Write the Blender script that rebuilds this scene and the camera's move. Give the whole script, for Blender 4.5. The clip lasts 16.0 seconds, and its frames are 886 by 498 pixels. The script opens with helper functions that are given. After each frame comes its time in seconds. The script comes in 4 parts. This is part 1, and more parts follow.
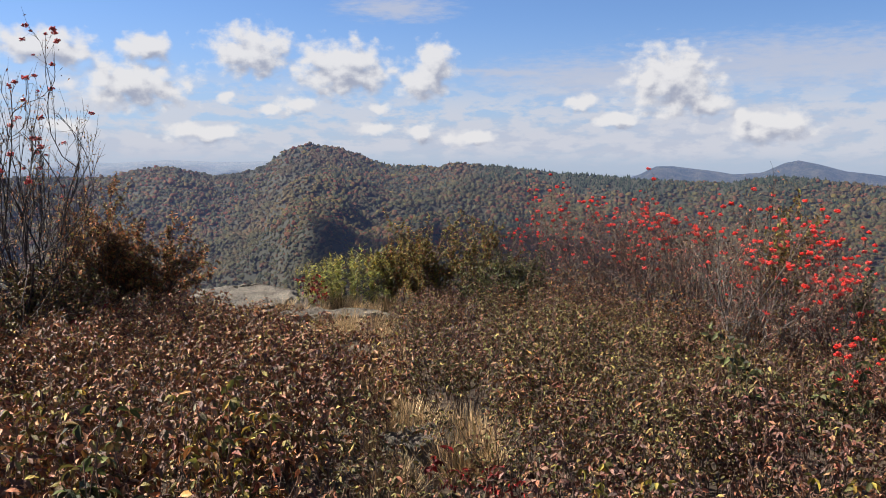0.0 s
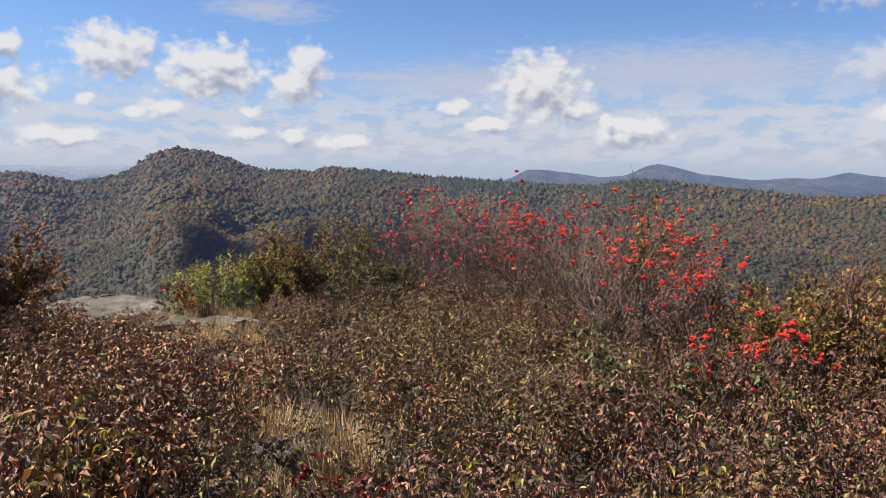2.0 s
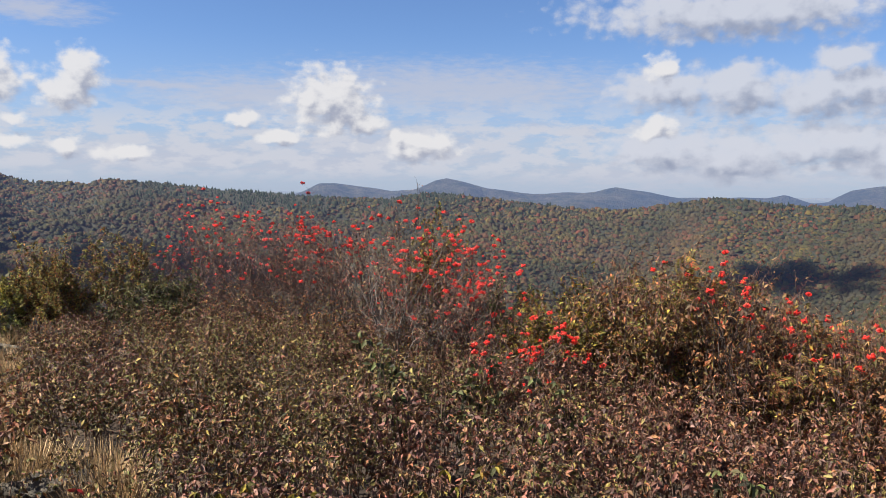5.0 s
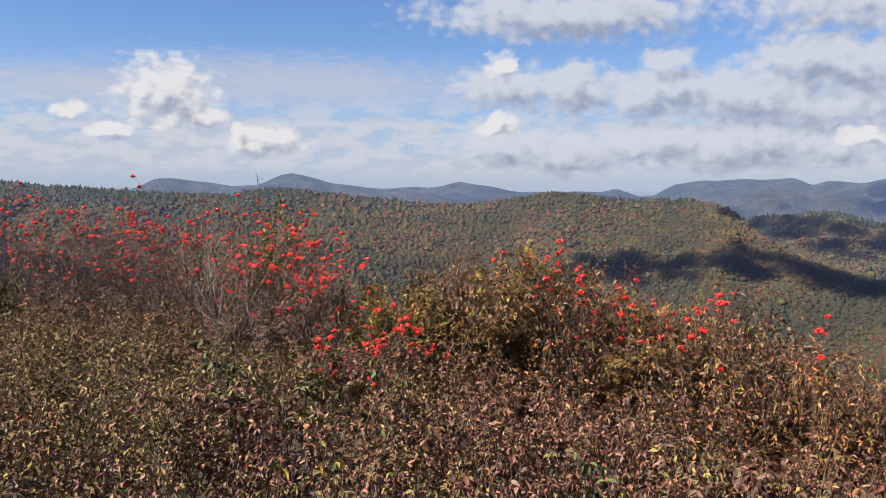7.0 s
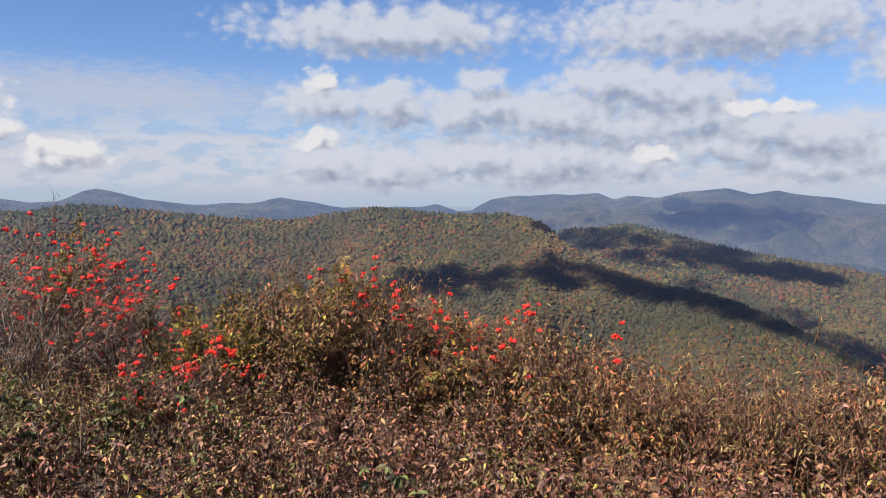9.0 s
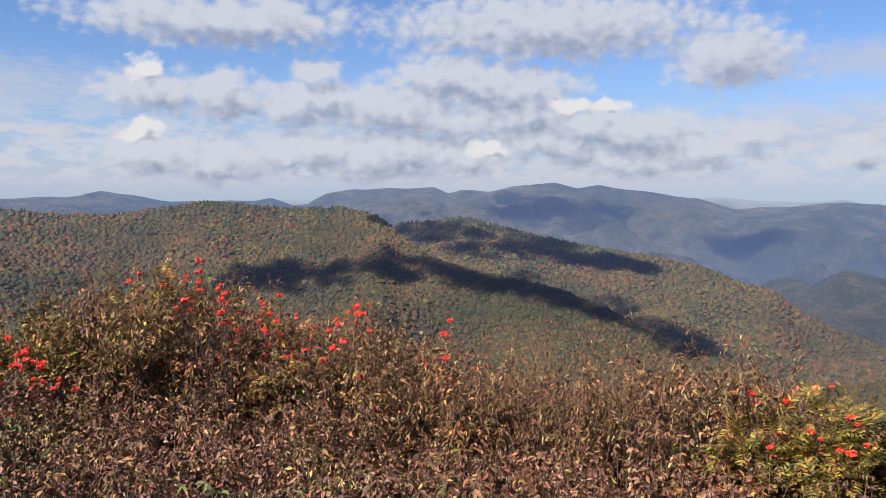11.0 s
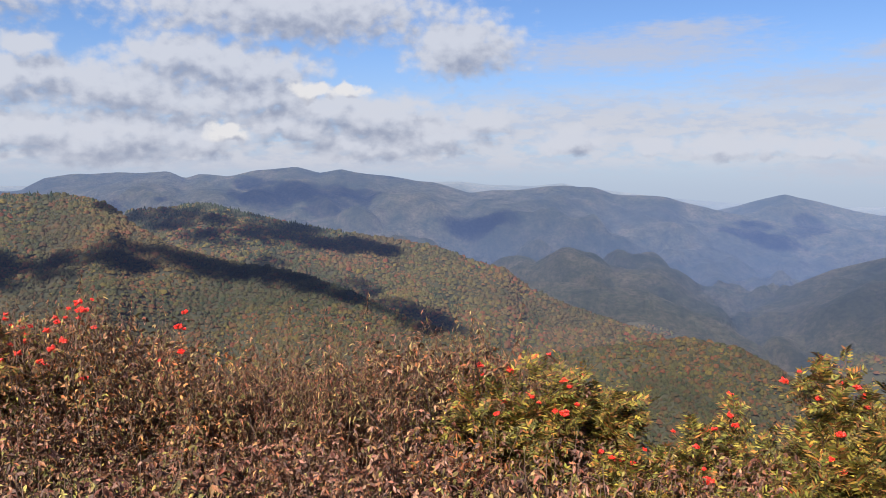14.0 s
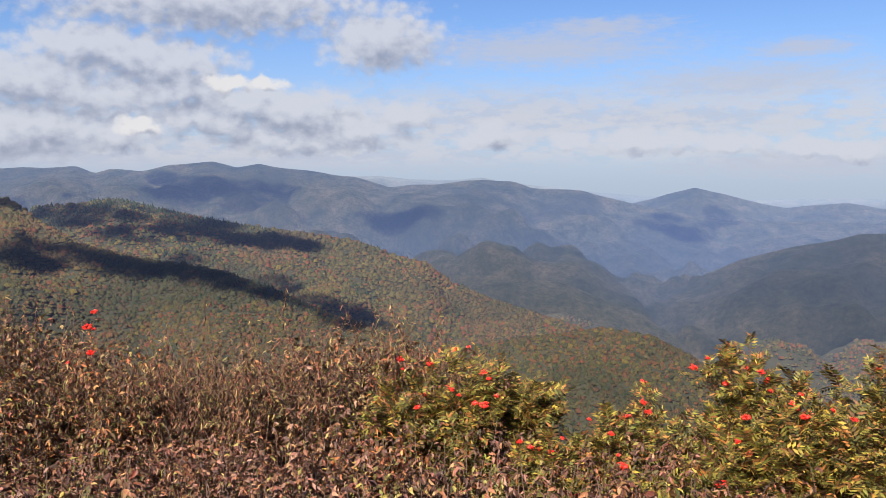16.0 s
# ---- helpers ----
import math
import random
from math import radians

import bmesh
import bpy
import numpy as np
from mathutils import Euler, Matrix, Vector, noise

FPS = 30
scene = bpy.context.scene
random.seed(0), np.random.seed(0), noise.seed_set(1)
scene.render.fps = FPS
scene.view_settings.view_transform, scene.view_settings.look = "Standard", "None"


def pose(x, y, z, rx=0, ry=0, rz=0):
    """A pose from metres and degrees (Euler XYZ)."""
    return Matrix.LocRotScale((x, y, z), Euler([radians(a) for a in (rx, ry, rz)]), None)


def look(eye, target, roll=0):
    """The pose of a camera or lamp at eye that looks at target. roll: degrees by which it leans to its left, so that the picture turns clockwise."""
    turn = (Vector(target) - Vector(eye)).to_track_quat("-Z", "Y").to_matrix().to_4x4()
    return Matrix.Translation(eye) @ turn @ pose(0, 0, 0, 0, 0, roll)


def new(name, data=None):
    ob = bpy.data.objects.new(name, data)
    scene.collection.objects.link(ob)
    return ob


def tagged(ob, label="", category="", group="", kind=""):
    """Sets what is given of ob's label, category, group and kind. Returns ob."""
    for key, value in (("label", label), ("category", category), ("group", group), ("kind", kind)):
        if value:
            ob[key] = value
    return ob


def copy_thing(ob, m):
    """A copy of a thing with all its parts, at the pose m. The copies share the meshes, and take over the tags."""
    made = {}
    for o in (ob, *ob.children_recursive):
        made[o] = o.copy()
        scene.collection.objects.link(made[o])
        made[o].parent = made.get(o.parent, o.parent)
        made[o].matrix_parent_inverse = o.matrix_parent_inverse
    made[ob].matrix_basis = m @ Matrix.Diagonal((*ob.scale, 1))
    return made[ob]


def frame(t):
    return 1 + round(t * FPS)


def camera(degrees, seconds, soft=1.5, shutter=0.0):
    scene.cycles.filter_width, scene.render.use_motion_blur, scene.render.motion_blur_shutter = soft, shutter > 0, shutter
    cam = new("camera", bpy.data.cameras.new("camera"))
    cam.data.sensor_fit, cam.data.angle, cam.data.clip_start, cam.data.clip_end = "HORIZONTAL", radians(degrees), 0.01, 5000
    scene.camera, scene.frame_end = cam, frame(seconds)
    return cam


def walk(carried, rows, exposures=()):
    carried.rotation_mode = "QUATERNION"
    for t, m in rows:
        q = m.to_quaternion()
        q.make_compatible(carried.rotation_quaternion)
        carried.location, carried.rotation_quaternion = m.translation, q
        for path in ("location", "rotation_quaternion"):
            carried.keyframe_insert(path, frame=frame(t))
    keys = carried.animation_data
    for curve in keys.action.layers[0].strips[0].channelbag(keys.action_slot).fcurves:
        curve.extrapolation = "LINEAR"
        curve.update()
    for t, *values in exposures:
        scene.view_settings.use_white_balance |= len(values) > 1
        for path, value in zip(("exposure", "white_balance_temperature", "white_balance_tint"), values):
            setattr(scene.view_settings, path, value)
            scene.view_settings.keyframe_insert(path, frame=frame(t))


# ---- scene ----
cam = camera(56.94, 16.0, soft=0.55)
EYE = 1.62
PATH = [
    (0.0, 0.000, 0.000, 0.000, 0.00, -5.59, -0.49),
    (0.5, 0.012, 0.015, -0.005, -2.38, -5.49, -0.53),
    (1.0, 0.023, 0.024, -0.008, -4.61, -5.45, -0.48),
    (1.5, 0.033, 0.029, -0.010, -6.04, -5.39, -0.41),
    (2.0, 0.049, 0.036, -0.014, -8.70, -5.26, -0.30),
    (2.5, 0.062, 0.041, -0.018, -11.61, -5.17, -0.39),
    (3.0, 0.078, 0.047, -0.017, -14.38, -4.68, -0.45),
    (3.5, 0.088, 0.048, -0.018, -16.77, -4.33, -0.39),
    (4.0, 0.098, 0.049, -0.020, -18.59, -4.23, -0.38),
    (6.5, 0.171, 0.094, -0.049, -31.32, -4.40, -0.51),
    (7.0, 0.180, 0.091, -0.051, -33.87, -4.49, -0.35),
    (7.5, 0.189, 0.084, -0.049, -36.42, -4.31, -0.19),
    (8.0, 0.196, 0.074, -0.045, -39.21, -3.93, -0.13),
    (8.5, 0.201, 0.060, -0.041, -42.54, -3.48, -0.23),
    (9.0, 0.206, 0.044, -0.040, -46.32, -3.36, -0.17),
    (11.5, 0.243, -0.009, 0.016, -60.85, -3.85, -0.16),
    (12.0, 0.244, -0.017, 0.017, -64.56, -3.88, -0.09),
    (12.5, 0.244, -0.028, 0.016, -68.39, -3.92, -0.02),
    (13.0, 0.246, -0.034, 0.015, -71.45, -4.25, 0.06),
    (13.5, 0.245, -0.039, 0.015, -73.99, -4.62, 0.01),
    (14.0, 0.244, -0.043, 0.016, -75.59, -4.82, -0.02),
    (14.5, 0.246, -0.047, 0.016, -77.13, -4.84, 0.06),
    (15.0, 0.246, -0.051, 0.014, -78.84, -4.86, 0.09),
    (15.5, 0.245, -0.055, 0.016, -80.22, -5.02, 0.14),
    (16.0, 0.246, -0.058, 0.015, -81.13, -5.21, 0.10),
]
walk(cam, [(t, pose(x, y, EYE + z, 90 + pitch, roll, yaw)) for t, x, y, z, yaw, pitch, roll in PATH],
     exposures=[(0.0, 1.56), (16.0, 1.56)])

# Directions on this summit: azimuth in degrees to the left of +y, elevation in degrees, distance in metres.
SUN_AZ, SUN_EL = 76.0, 45.0


def toward(az, el=0.0):
    a, e = radians(az), radians(el)
    return Vector((-math.sin(a) * math.cos(e), math.cos(a) * math.cos(e), math.sin(e)))


def spot(az, r):
    return -math.sin(radians(az)) * r, math.cos(radians(az)) * r


# ---- light ----
class Nodes:
    """A small builder of node trees."""

    def __init__(self, tree, flat=False):
        self.t, self.flat = tree, flat

    def put(self, socket, v):
        if isinstance(v, bpy.types.NodeSocket):
            self.t.links.new(v, socket)
        else:
            socket.default_value = v

    def math(self, op, a, b=0.0, c=None, clamp=False):
        n = self.t.nodes.new("ShaderNodeMath")
        n.operation, n.use_clamp = op, clamp
        self.put(n.inputs[0], a), self.put(n.inputs[1], b)
        if c is not None:
            self.put(n.inputs[2], c)
        return n.outputs[0]

    def vec(self, op, a, b=None, c=None):
        n = self.t.nodes.new("ShaderNodeVectorMath")
        n.operation = op
        self.put(n.inputs[0], a)
        if b is not None:
            self.put(n.inputs[1], b)
        if c is not None:
            self.put(n.inputs[2], c)
        return n.outputs["Value"] if op in ("LENGTH", "DOT_PRODUCT", "DISTANCE") else n.outputs[0]

    def noise(self, vector, scale, detail=4.0, rough=0.55, distortion=0.0):
        n = self.t.nodes.new("ShaderNodeTexNoise")
        n.noise_dimensions = "2D" if self.flat else "3D"
        self.put(n.inputs["Vector"], vector)
        n.inputs["Scale"].default_value, n.inputs["Detail"].default_value = scale, detail
        n.inputs["Roughness"].default_value, n.inputs["Distortion"].default_value = rough, distortion
        return n

    def ramp(self, fac, stops, mode="LINEAR"):
        n = self.t.nodes.new("ShaderNodeValToRGB")
        n.color_ramp.interpolation = mode
        e = n.color_ramp.elements
        while len(e) < len(stops):
            e.new(0.5)
        for el, (p, c) in zip(e, stops):
            el.position, el.color = p, (*c, 1.0)
        self.put(n.inputs[0], fac)
        return n.outputs[0]

    def map(self, v, a, b, c=0.0, d=1.0, smooth=False):
        n = self.t.nodes.new("ShaderNodeMapRange")
        n.interpolation_type = "SMOOTHSTEP" if smooth else "LINEAR"
        n.clamp = True
        for s, x in zip(n.inputs[:5], (v, a, b, c, d)):
            self.put(s, x)
        return n.outputs[0]

    def mix(self, fac, a, b, mode="MIX"):
        n = self.t.nodes.new("ShaderNodeMix")
        n.data_type, n.blend_type = "RGBA", mode
        self.put(n.inputs[0], fac)
        for s, v in ((n.inputs[6], a), (n.inputs[7], b)):
            self.put(s, v if isinstance(v, bpy.types.NodeSocket) else (*v, 1.0))
        return n.outputs[2]


# clouds: azimuth, elevation, half width and half height in degrees
CUMULUS = [(25.7, 7.33, 2.83, 1.01), (20.7, 5.25, 3.27, 1.35), (19.8, 7.6, 1.53, 0.77), (13.0, 7.6, 2.56, 1.53), (7.0, 6.67, 3.05, 1.68), (0.7, 7.22, 1.32, 1.27), (1.6, 5.78, 1.48, 1.06),
           (10.1, 4.26, 1.28, 0.57), (11.8, 4.07, 0.75, 0.34), (14.7, 4.66, 0.55, 0.33), (4.4, 4.29, 0.54, 0.34), (-15.4, 5.79, 2.64, 2.11), (-17.4, 4.58, 1.51, 0.88), (-21.5, 2.92, 2.49, 0.94),
           (-19.9, 3.52, 0.91, 0.51), (-9.3, 4.55, 0.96, 0.49), (-11.8, 3.51, 1.32, 0.53), (16.2, 2.25, 2.36, 0.52), (4.9, 2.7, 1.17, 0.46), (1.4, 2.58, 0.94, 0.58), (-1.8, 2.07, 1.57, 0.47),
           (24.6, 2.65, 1.12, 0.42), (-38.0, 8.11, 0.93, 0.9), (-37.6, 4.14, 1.33, 0.69), (-61.0, 3.21, 1.07, 0.62), (-66.7, 6.08, 1.41, 0.54), (-69.2, 6.08, 1.02, 0.38)]
BANKS = [(-42.5, 11.59, 8.95, 1.65), (-38.4, 6.82, 3.59, 1.29), (-43.0, 6.56, 2.92, 1.5), (-47.5, 6.22, 2.99, 1.41), (-54.0, 6.06, 5.34, 1.72), (-37.8, 2.74, 3.14, 1.16), (-42.3, 2.36, 3.5, 1.54),
         (-47.2, 2.96, 3.01, 1.06), (-53.0, 2.54, 5.06, 1.47), (-65.0, 11.4, 10.5, 2.16), (-42.6, 7.31, 1.56, 0.91), (-48.9, 8.32, 1.57, 0.91), (-49.7, 6.79, 3.53, 0.92), (-57.8, 8.19, 3.81, 1.48),
         (-62.6, 7.2, 4.43, 1.65), (-69.9, 4.53, 5.85, 1.28), (-58.5, 5.17, 5.35, 1.21), (-49.3, 3.39, 2.76, 0.93), (-54.8, 3.18, 4.28, 1.23), (-71.0, 2.44, 5.08, 0.93),
         (-76.8, 9.18, 3.78, 2.14), (-60.1, 7.76, 3.42, 1.5), (-63.5, 5.68, 3.87, 1.22), (-67.8, 4.96, 3.92, 1.16),
         (-59.2, 2.71, 3.42, 1.0), (-65.1, 3.75, 4.29, 1.09), (-71.0, 3.99, 3.93, 1.16), (-74.9, 3.04, 3.52, 1.01), (-78.4, 4.13, 2.3, 0.92),
         (-84.4, 2.64, 2.2, 0.85), (-89.8, 2.37, 1.38, 0.5), (-95.4, 2.23, 4.1, 0.75), (-100.4, 2.16, 3.18, 0.55), (-105.0, 1.72, 2.11, 0.64), (-107.8, 1.46, 1.57, 0.48)]
VEILS = [(3.3, 10.82, 3.65, 0.8), (-4.5, 6.64, 4.28, 0.34), (-22.7, 6.93, 11.73, 1.73), (18.4, 1.31, 10.82, 1.18), (-4.5, 1.97, 12.9, 1.39), (-19.5, 2.36, 10.29, 0.95), (-10.4, 6.19, 7.42, 1.4),
         (-26.7, 6.79, 9.7, 1.65), (-29.4, 4.24, 1.71, 0.54), (-32.7, 3.88, 1.81, 0.46), (-19.1, 2.85, 11.34, 1.88), (-38.4, 1.1, 14.87, 1.02), (-15.4, 1.66, 9.92, 1.11), (-65.1, 1.25, 25.07, 1.02),
         (-86.1, 3.81, 12.41, 2.21), (-87.8, 8.48, 9.49, 1.28), (-91.8, 9.63, 4.06, 0.82), (-92.0, 9.88, 4.53, 0.58), (-104.6, 7.95, 2.97, 0.62), (-101.3, 5.89, 9.32, 1.42), (-96.1, 3.68, 12.53, 1.34),
         (-104.8, 0.8, 9.01, 0.93)]


def cloud_group(name, rows, rough, streak, swell, puffs, tatter):
    """A group that turns a place in the sky (azimuth, elevation, 0) into the thickness of cloud there. puffs: how strongly it billows."""
    g = bpy.data.node_groups.new(name, "ShaderNodeTree")
    g.interface.new_socket("Place", in_out="INPUT", socket_type="NodeSocketVector")
    g.interface.new_socket("Thickness", in_out="OUTPUT", socket_type="NodeSocketFloat")
    n = Nodes(g, True)
    at = g.nodes.new("NodeGroupInput").outputs[0]
    warp = n.noise(n.vec("MULTIPLY", at, (1.0, streak, 1.0)), 0.5, 4.0, 0.5)
    place = n.vec("MULTIPLY_ADD", n.vec("SUBTRACT", warp.outputs["Color"], (0.5, 0.5, 0.5)), (rough, rough / max(streak, 1.0), 0.0), at)
    best = None
    for az, el, w, h in rows:
        w, h = w * swell, h * swell
        d = n.vec("LENGTH", n.vec("MULTIPLY_ADD", place, (1 / w, 1 / h, 0.0), (-az / w, -el / h, 0.0)))
        best = d if best is None else n.math("SMOOTH_MIN", best, d, 0.2)
    out = n.math("SUBTRACT", 1.0, best)
    # round heads, as cumulus has them, then finer tatters
    if puffs:
        cell = g.nodes.new("ShaderNodeTexVoronoi")
        cell.voronoi_dimensions, cell.feature = "2D", "SMOOTH_F1"
        cell.inputs["Scale"].default_value, cell.inputs["Smoothness"].default_value = 0.9, 0.5
        n.put(cell.inputs["Vector"], n.vec("MULTIPLY", place, (1.0, 1.35, 1.0)))
        out = n.math("ADD", out, n.math("MULTIPLY", n.math("SUBTRACT", 0.42, cell.outputs["Distance"]), puffs))
    fine = n.noise(n.vec("MULTIPLY", at, (1.0, 1.4 * streak, 1.0)), 0.9, 5.0, 0.58).outputs[0]
    out = n.math("ADD", out, n.math("MULTIPLY", n.math("SUBTRACT", fine, 0.5), tatter))
    n.put(g.nodes.new("NodeGroupOutput").inputs[0], out)
    return g


world = bpy.data.worlds.new("autumn_sky")
scene.world = world
world.use_nodes = True
wt = world.node_tree
wt.nodes.clear()
n = Nodes(wt, True)
sky = wt.nodes.new("ShaderNodeTexSky")
sky.sky_type, sky.sun_disc = "NISHITA", False
sky.sun_elevation, sky.sun_rotation = radians(SUN_EL), radians(-SUN_AZ)
sky.altitude, sky.air_density, sky.dust_density, sky.ozone_density = 1500.0, 1.0, 0.6, 1.5
ray = n.vec("NORMALIZE", wt.nodes.new("ShaderNodeTexCoord").outputs["Generated"])
parts = wt.nodes.new("ShaderNodeSeparateXYZ")
n.put(parts.inputs[0], ray)
azimuth = n.math("DEGREES", n.math("ARCTAN2", n.math("MULTIPLY", parts.outputs[0], -1.0), parts.outputs[1]))
elevation = n.math("DEGREES", n.math("ARCSINE", parts.outputs[2]))
place = wt.nodes.new("ShaderNodeCombineXYZ")
n.put(place.inputs[0], azimuth), n.put(place.inputs[1], elevation)
place = place.outputs[0]


def thickness(group, where):
    g = wt.nodes.new("ShaderNodeGroup")
    g.node_tree = group
    n.put(g.inputs[0], where)
    return g.outputs[0]


cumulus, banks, veils = (cloud_group("cumulus", CUMULUS, 0.9, 1.0, 1.30, 0.55, 0.9), cloud_group("cloud_banks", BANKS, 1.3, 1.0, 1.22, 0.42, 0.72),
                         cloud_group("veils", VEILS, 2.4, 3.0, 1.2, 0.0, 1.0))
base = n.vec("MULTIPLY", sky.outputs[0], (0.0296, 0.0358, 0.0464))
# pale haze low over the horizon
base = n.mix(n.map(elevation, -1.0, 11.0, 0.80, 0.0, True), base, (0.1369, 0.1621, 0.2187))
v = n.map(thickness(veils, place), -0.25, 0.95, 0.0, 0.78, True)
base = n.mix(v, base, (0.1821, 0.1908, 0.2253))
# small low clouds all along the horizon
puff = n.noise(n.vec("MULTIPLY", place, (0.42, 1.15, 1.0)), 1.0, 6.0, 0.58).outputs[0]
belt = n.math("MULTIPLY", n.map(elevation, 0.3, 1.6, 0.0, 1.0, True), n.map(elevation, 3.6, 7.0, 1.0, 0.0, True))
high = n.noise(n.vec("MULTIPLY", place, (0.05, 0.11, 1.0)), 1.0, 6.0, 0.6).outputs[0]
base = n.mix(n.math("MULTIPLY", n.map(high, 0.5, 0.7, 0.0, 0.8, True), n.map(elevation, 14.0, 22.0)), base, (0.2033, 0.2096, 0.2339))
base = n.mix(n.math("MULTIPLY", n.map(puff, 0.38, 0.58, 0.0, 0.8, True), belt), base, (0.2127, 0.2190, 0.2434))
for group, shade, top, edge in ((banks, (0.105, 0.119, 0.160), (0.216, 0.225, 0.254), (-0.20, 0.50)), (cumulus, (0.125, 0.135, 0.170), (0.272, 0.269, 0.274), (-0.12, 0.50))):
    thick = thickness(group, place)
    lit = n.math("SUBTRACT", thick, thickness(group, n.vec("ADD", place, (0.40, 0.75, 0.0) if group is cumulus else (0.65, 1.15, 0.0))))
    lit = n.math("ADD", lit, n.math("MULTIPLY", n.math("SUBTRACT", 0.5, thick), 0.30))
    tone = n.mix(n.map(lit, *((-0.55, 0.35) if group is cumulus else (-0.75, 0.45)), 0.0, 1.0, True), shade, top)
    base = n.mix(n.map(thick, *edge, 0.0, 0.95, True), base, tone)
back = wt.nodes.new("ShaderNodeBackground")
n.put(back.inputs[0], base)
n.put(wt.nodes.new("ShaderNodeOutputWorld").inputs[0], back.outputs[0])

sun = new("sun", bpy.data.lights.new("sun", "SUN"))
sun.data.energy, sun.data.angle, sun.data.color = 5.0, radians(0.53), (1.0, 0.93, 0.82)
sun.matrix_world = look(toward(SUN_AZ, SUN_EL) * 100.0, (0, 0, 0))


# ---- materials ----
def material(name, color, rough=0.7, bump=None, thin=0.0, gloss=0.3):
    """color(n, at): the base colour's socket; bump(n, at): a height's socket and its strength; thin: how much light leaves let through."""
    m = bpy.data.materials.new(name)
    m.use_nodes = True
    t = m.node_tree
    t.nodes.clear()
    n = Nodes(t)
    at = t.nodes.new("ShaderNodeTexCoord").outputs["Object"]
    b = t.nodes.new("ShaderNodeBsdfPrincipled")
    col = color(n, at)
    n.put(b.inputs["Base Color"], col)
    n.put(b.inputs["Roughness"], rough(n, at) if callable(rough) else rough)
    b.inputs["Specular IOR Level"].default_value = gloss
    if bump:
        h, strength, dist = bump(n, at)
        bn = t.nodes.new("ShaderNodeBump")
        bn.inputs["Strength"].default_value, bn.inputs["Distance"].default_value = strength, dist
        n.put(bn.inputs["Height"], h)
        n.put(b.inputs["Normal"], bn.outputs[0])
    shader = b.outputs[0]
    if thin:
        tr, mx = t.nodes.new("ShaderNodeBsdfTranslucent"), t.nodes.new("ShaderNodeMixShader")
        n.put(tr.inputs[0], col)
        mx.inputs[0].default_value = thin
        n.put(mx.inputs[1], shader), n.put(mx.inputs[2], tr.outputs[0])
        shader = mx.outputs[0]
    n.put(t.nodes.new("ShaderNodeOutputMaterial").inputs[0], shader)
    return m


def leafy(name, stops, thin=0.07, rough=0.62, spread=0.25, gloss=0.28):
    """Leaves whose colours vary leaf by leaf and bush by bush."""
    def color(n, at):
        geo, info = n.t.nodes.new("ShaderNodeNewGeometry"), n.t.nodes.new("ShaderNodeObjectInfo")
        pick = n.math("FRACT", n.math("ADD", geo.outputs["Random Per Island"], n.math("MULTIPLY", info.outputs["Random"], spread)))
        col = n.ramp(pick, stops, "CONSTANT")
        blot = n.noise(at, 45.0, 2.0).outputs[0]
        col = n.mix(n.map(blot, 0.45, 0.7, 0.0, 0.55), col, (0.10, 0.055, 0.03))
        val = n.math("MULTIPLY_ADD", n.math("POWER", n.math("FRACT", n.math("MULTIPLY", geo.outputs["Random Per Island"], 37.0)), 1.7), 1.42, 0.24)
        return n.vec("MULTIPLY", n.vec("MULTIPLY", col, n_vec(n, val)), (0.95, 0.93, 0.93))
    return material(name, color, rough, lambda n, at: (n.noise(at, 130.0, 3.0, 0.6).outputs[0], 0.7, 0.006), thin, gloss)


def n_vec(n, v):
    c = n.t.nodes.new("ShaderNodeCombineXYZ")
    for s in c.inputs:
        n.put(s, v)
    return c.outputs[0]


def even(colors):
    return [(i / len(colors), c) for i, c in enumerate(colors)]


MAROON, RUST, TAN = (0.125, 0.032, 0.020), (0.22, 0.064, 0.022), (0.32, 0.17, 0.085)
BROWN, DUSK, OLIVE = (0.16, 0.064, 0.027), (0.145, 0.056, 0.040), (0.120, 0.102, 0.024)
GREEN, YELLOW, ORANGE = (0.070, 0.088, 0.022), (0.33, 0.26, 0.04), (0.38, 0.12, 0.03)
leaf_maroon = leafy("maroon_leaf", even([(0.200, 0.058, 0.028), (0.245, 0.100, 0.042), (0.300, 0.095, 0.032), (0.350, 0.185, 0.085), DUSK, (0.270, 0.094, 0.036), (0.320, 0.150, 0.068), (0.215, 0.095, 0.045),
                                         MAROON, (0.200, 0.160, 0.034), (0.260, 0.085, 0.034), (0.370, 0.195, 0.052), BROWN, (0.330, 0.190, 0.105), (0.310, 0.240, 0.042), (0.200, 0.160, 0.040)]), rough=0.55, gloss=0.30)
leaf_olive = leafy("olive_leaf", even([(0.194, 0.155, 0.034), (0.107, 0.107, 0.026), (0.198, 0.077, 0.031), (0.185, 0.146, 0.034), (0.198, 0.142, 0.045), (0.155, 0.067, 0.038), (0.142, 0.120, 0.028), (0.224, 0.125, 0.055),
                                       (0.120, 0.120, 0.029), (0.172, 0.077, 0.031), (0.219, 0.168, 0.045), (0.150, 0.060, 0.034), (0.116, 0.114, 0.026), (0.129, 0.043, 0.026)]))
leaf_azalea = leafy("azalea_leaf", even([(0.21, 0.17, 0.038), (0.25, 0.12, 0.030), (0.15, 0.15, 0.034), (0.29, 0.20, 0.045), (0.20, 0.075, 0.024), (0.24, 0.21, 0.045), (0.12, 0.12, 0.03)]), 0.25)
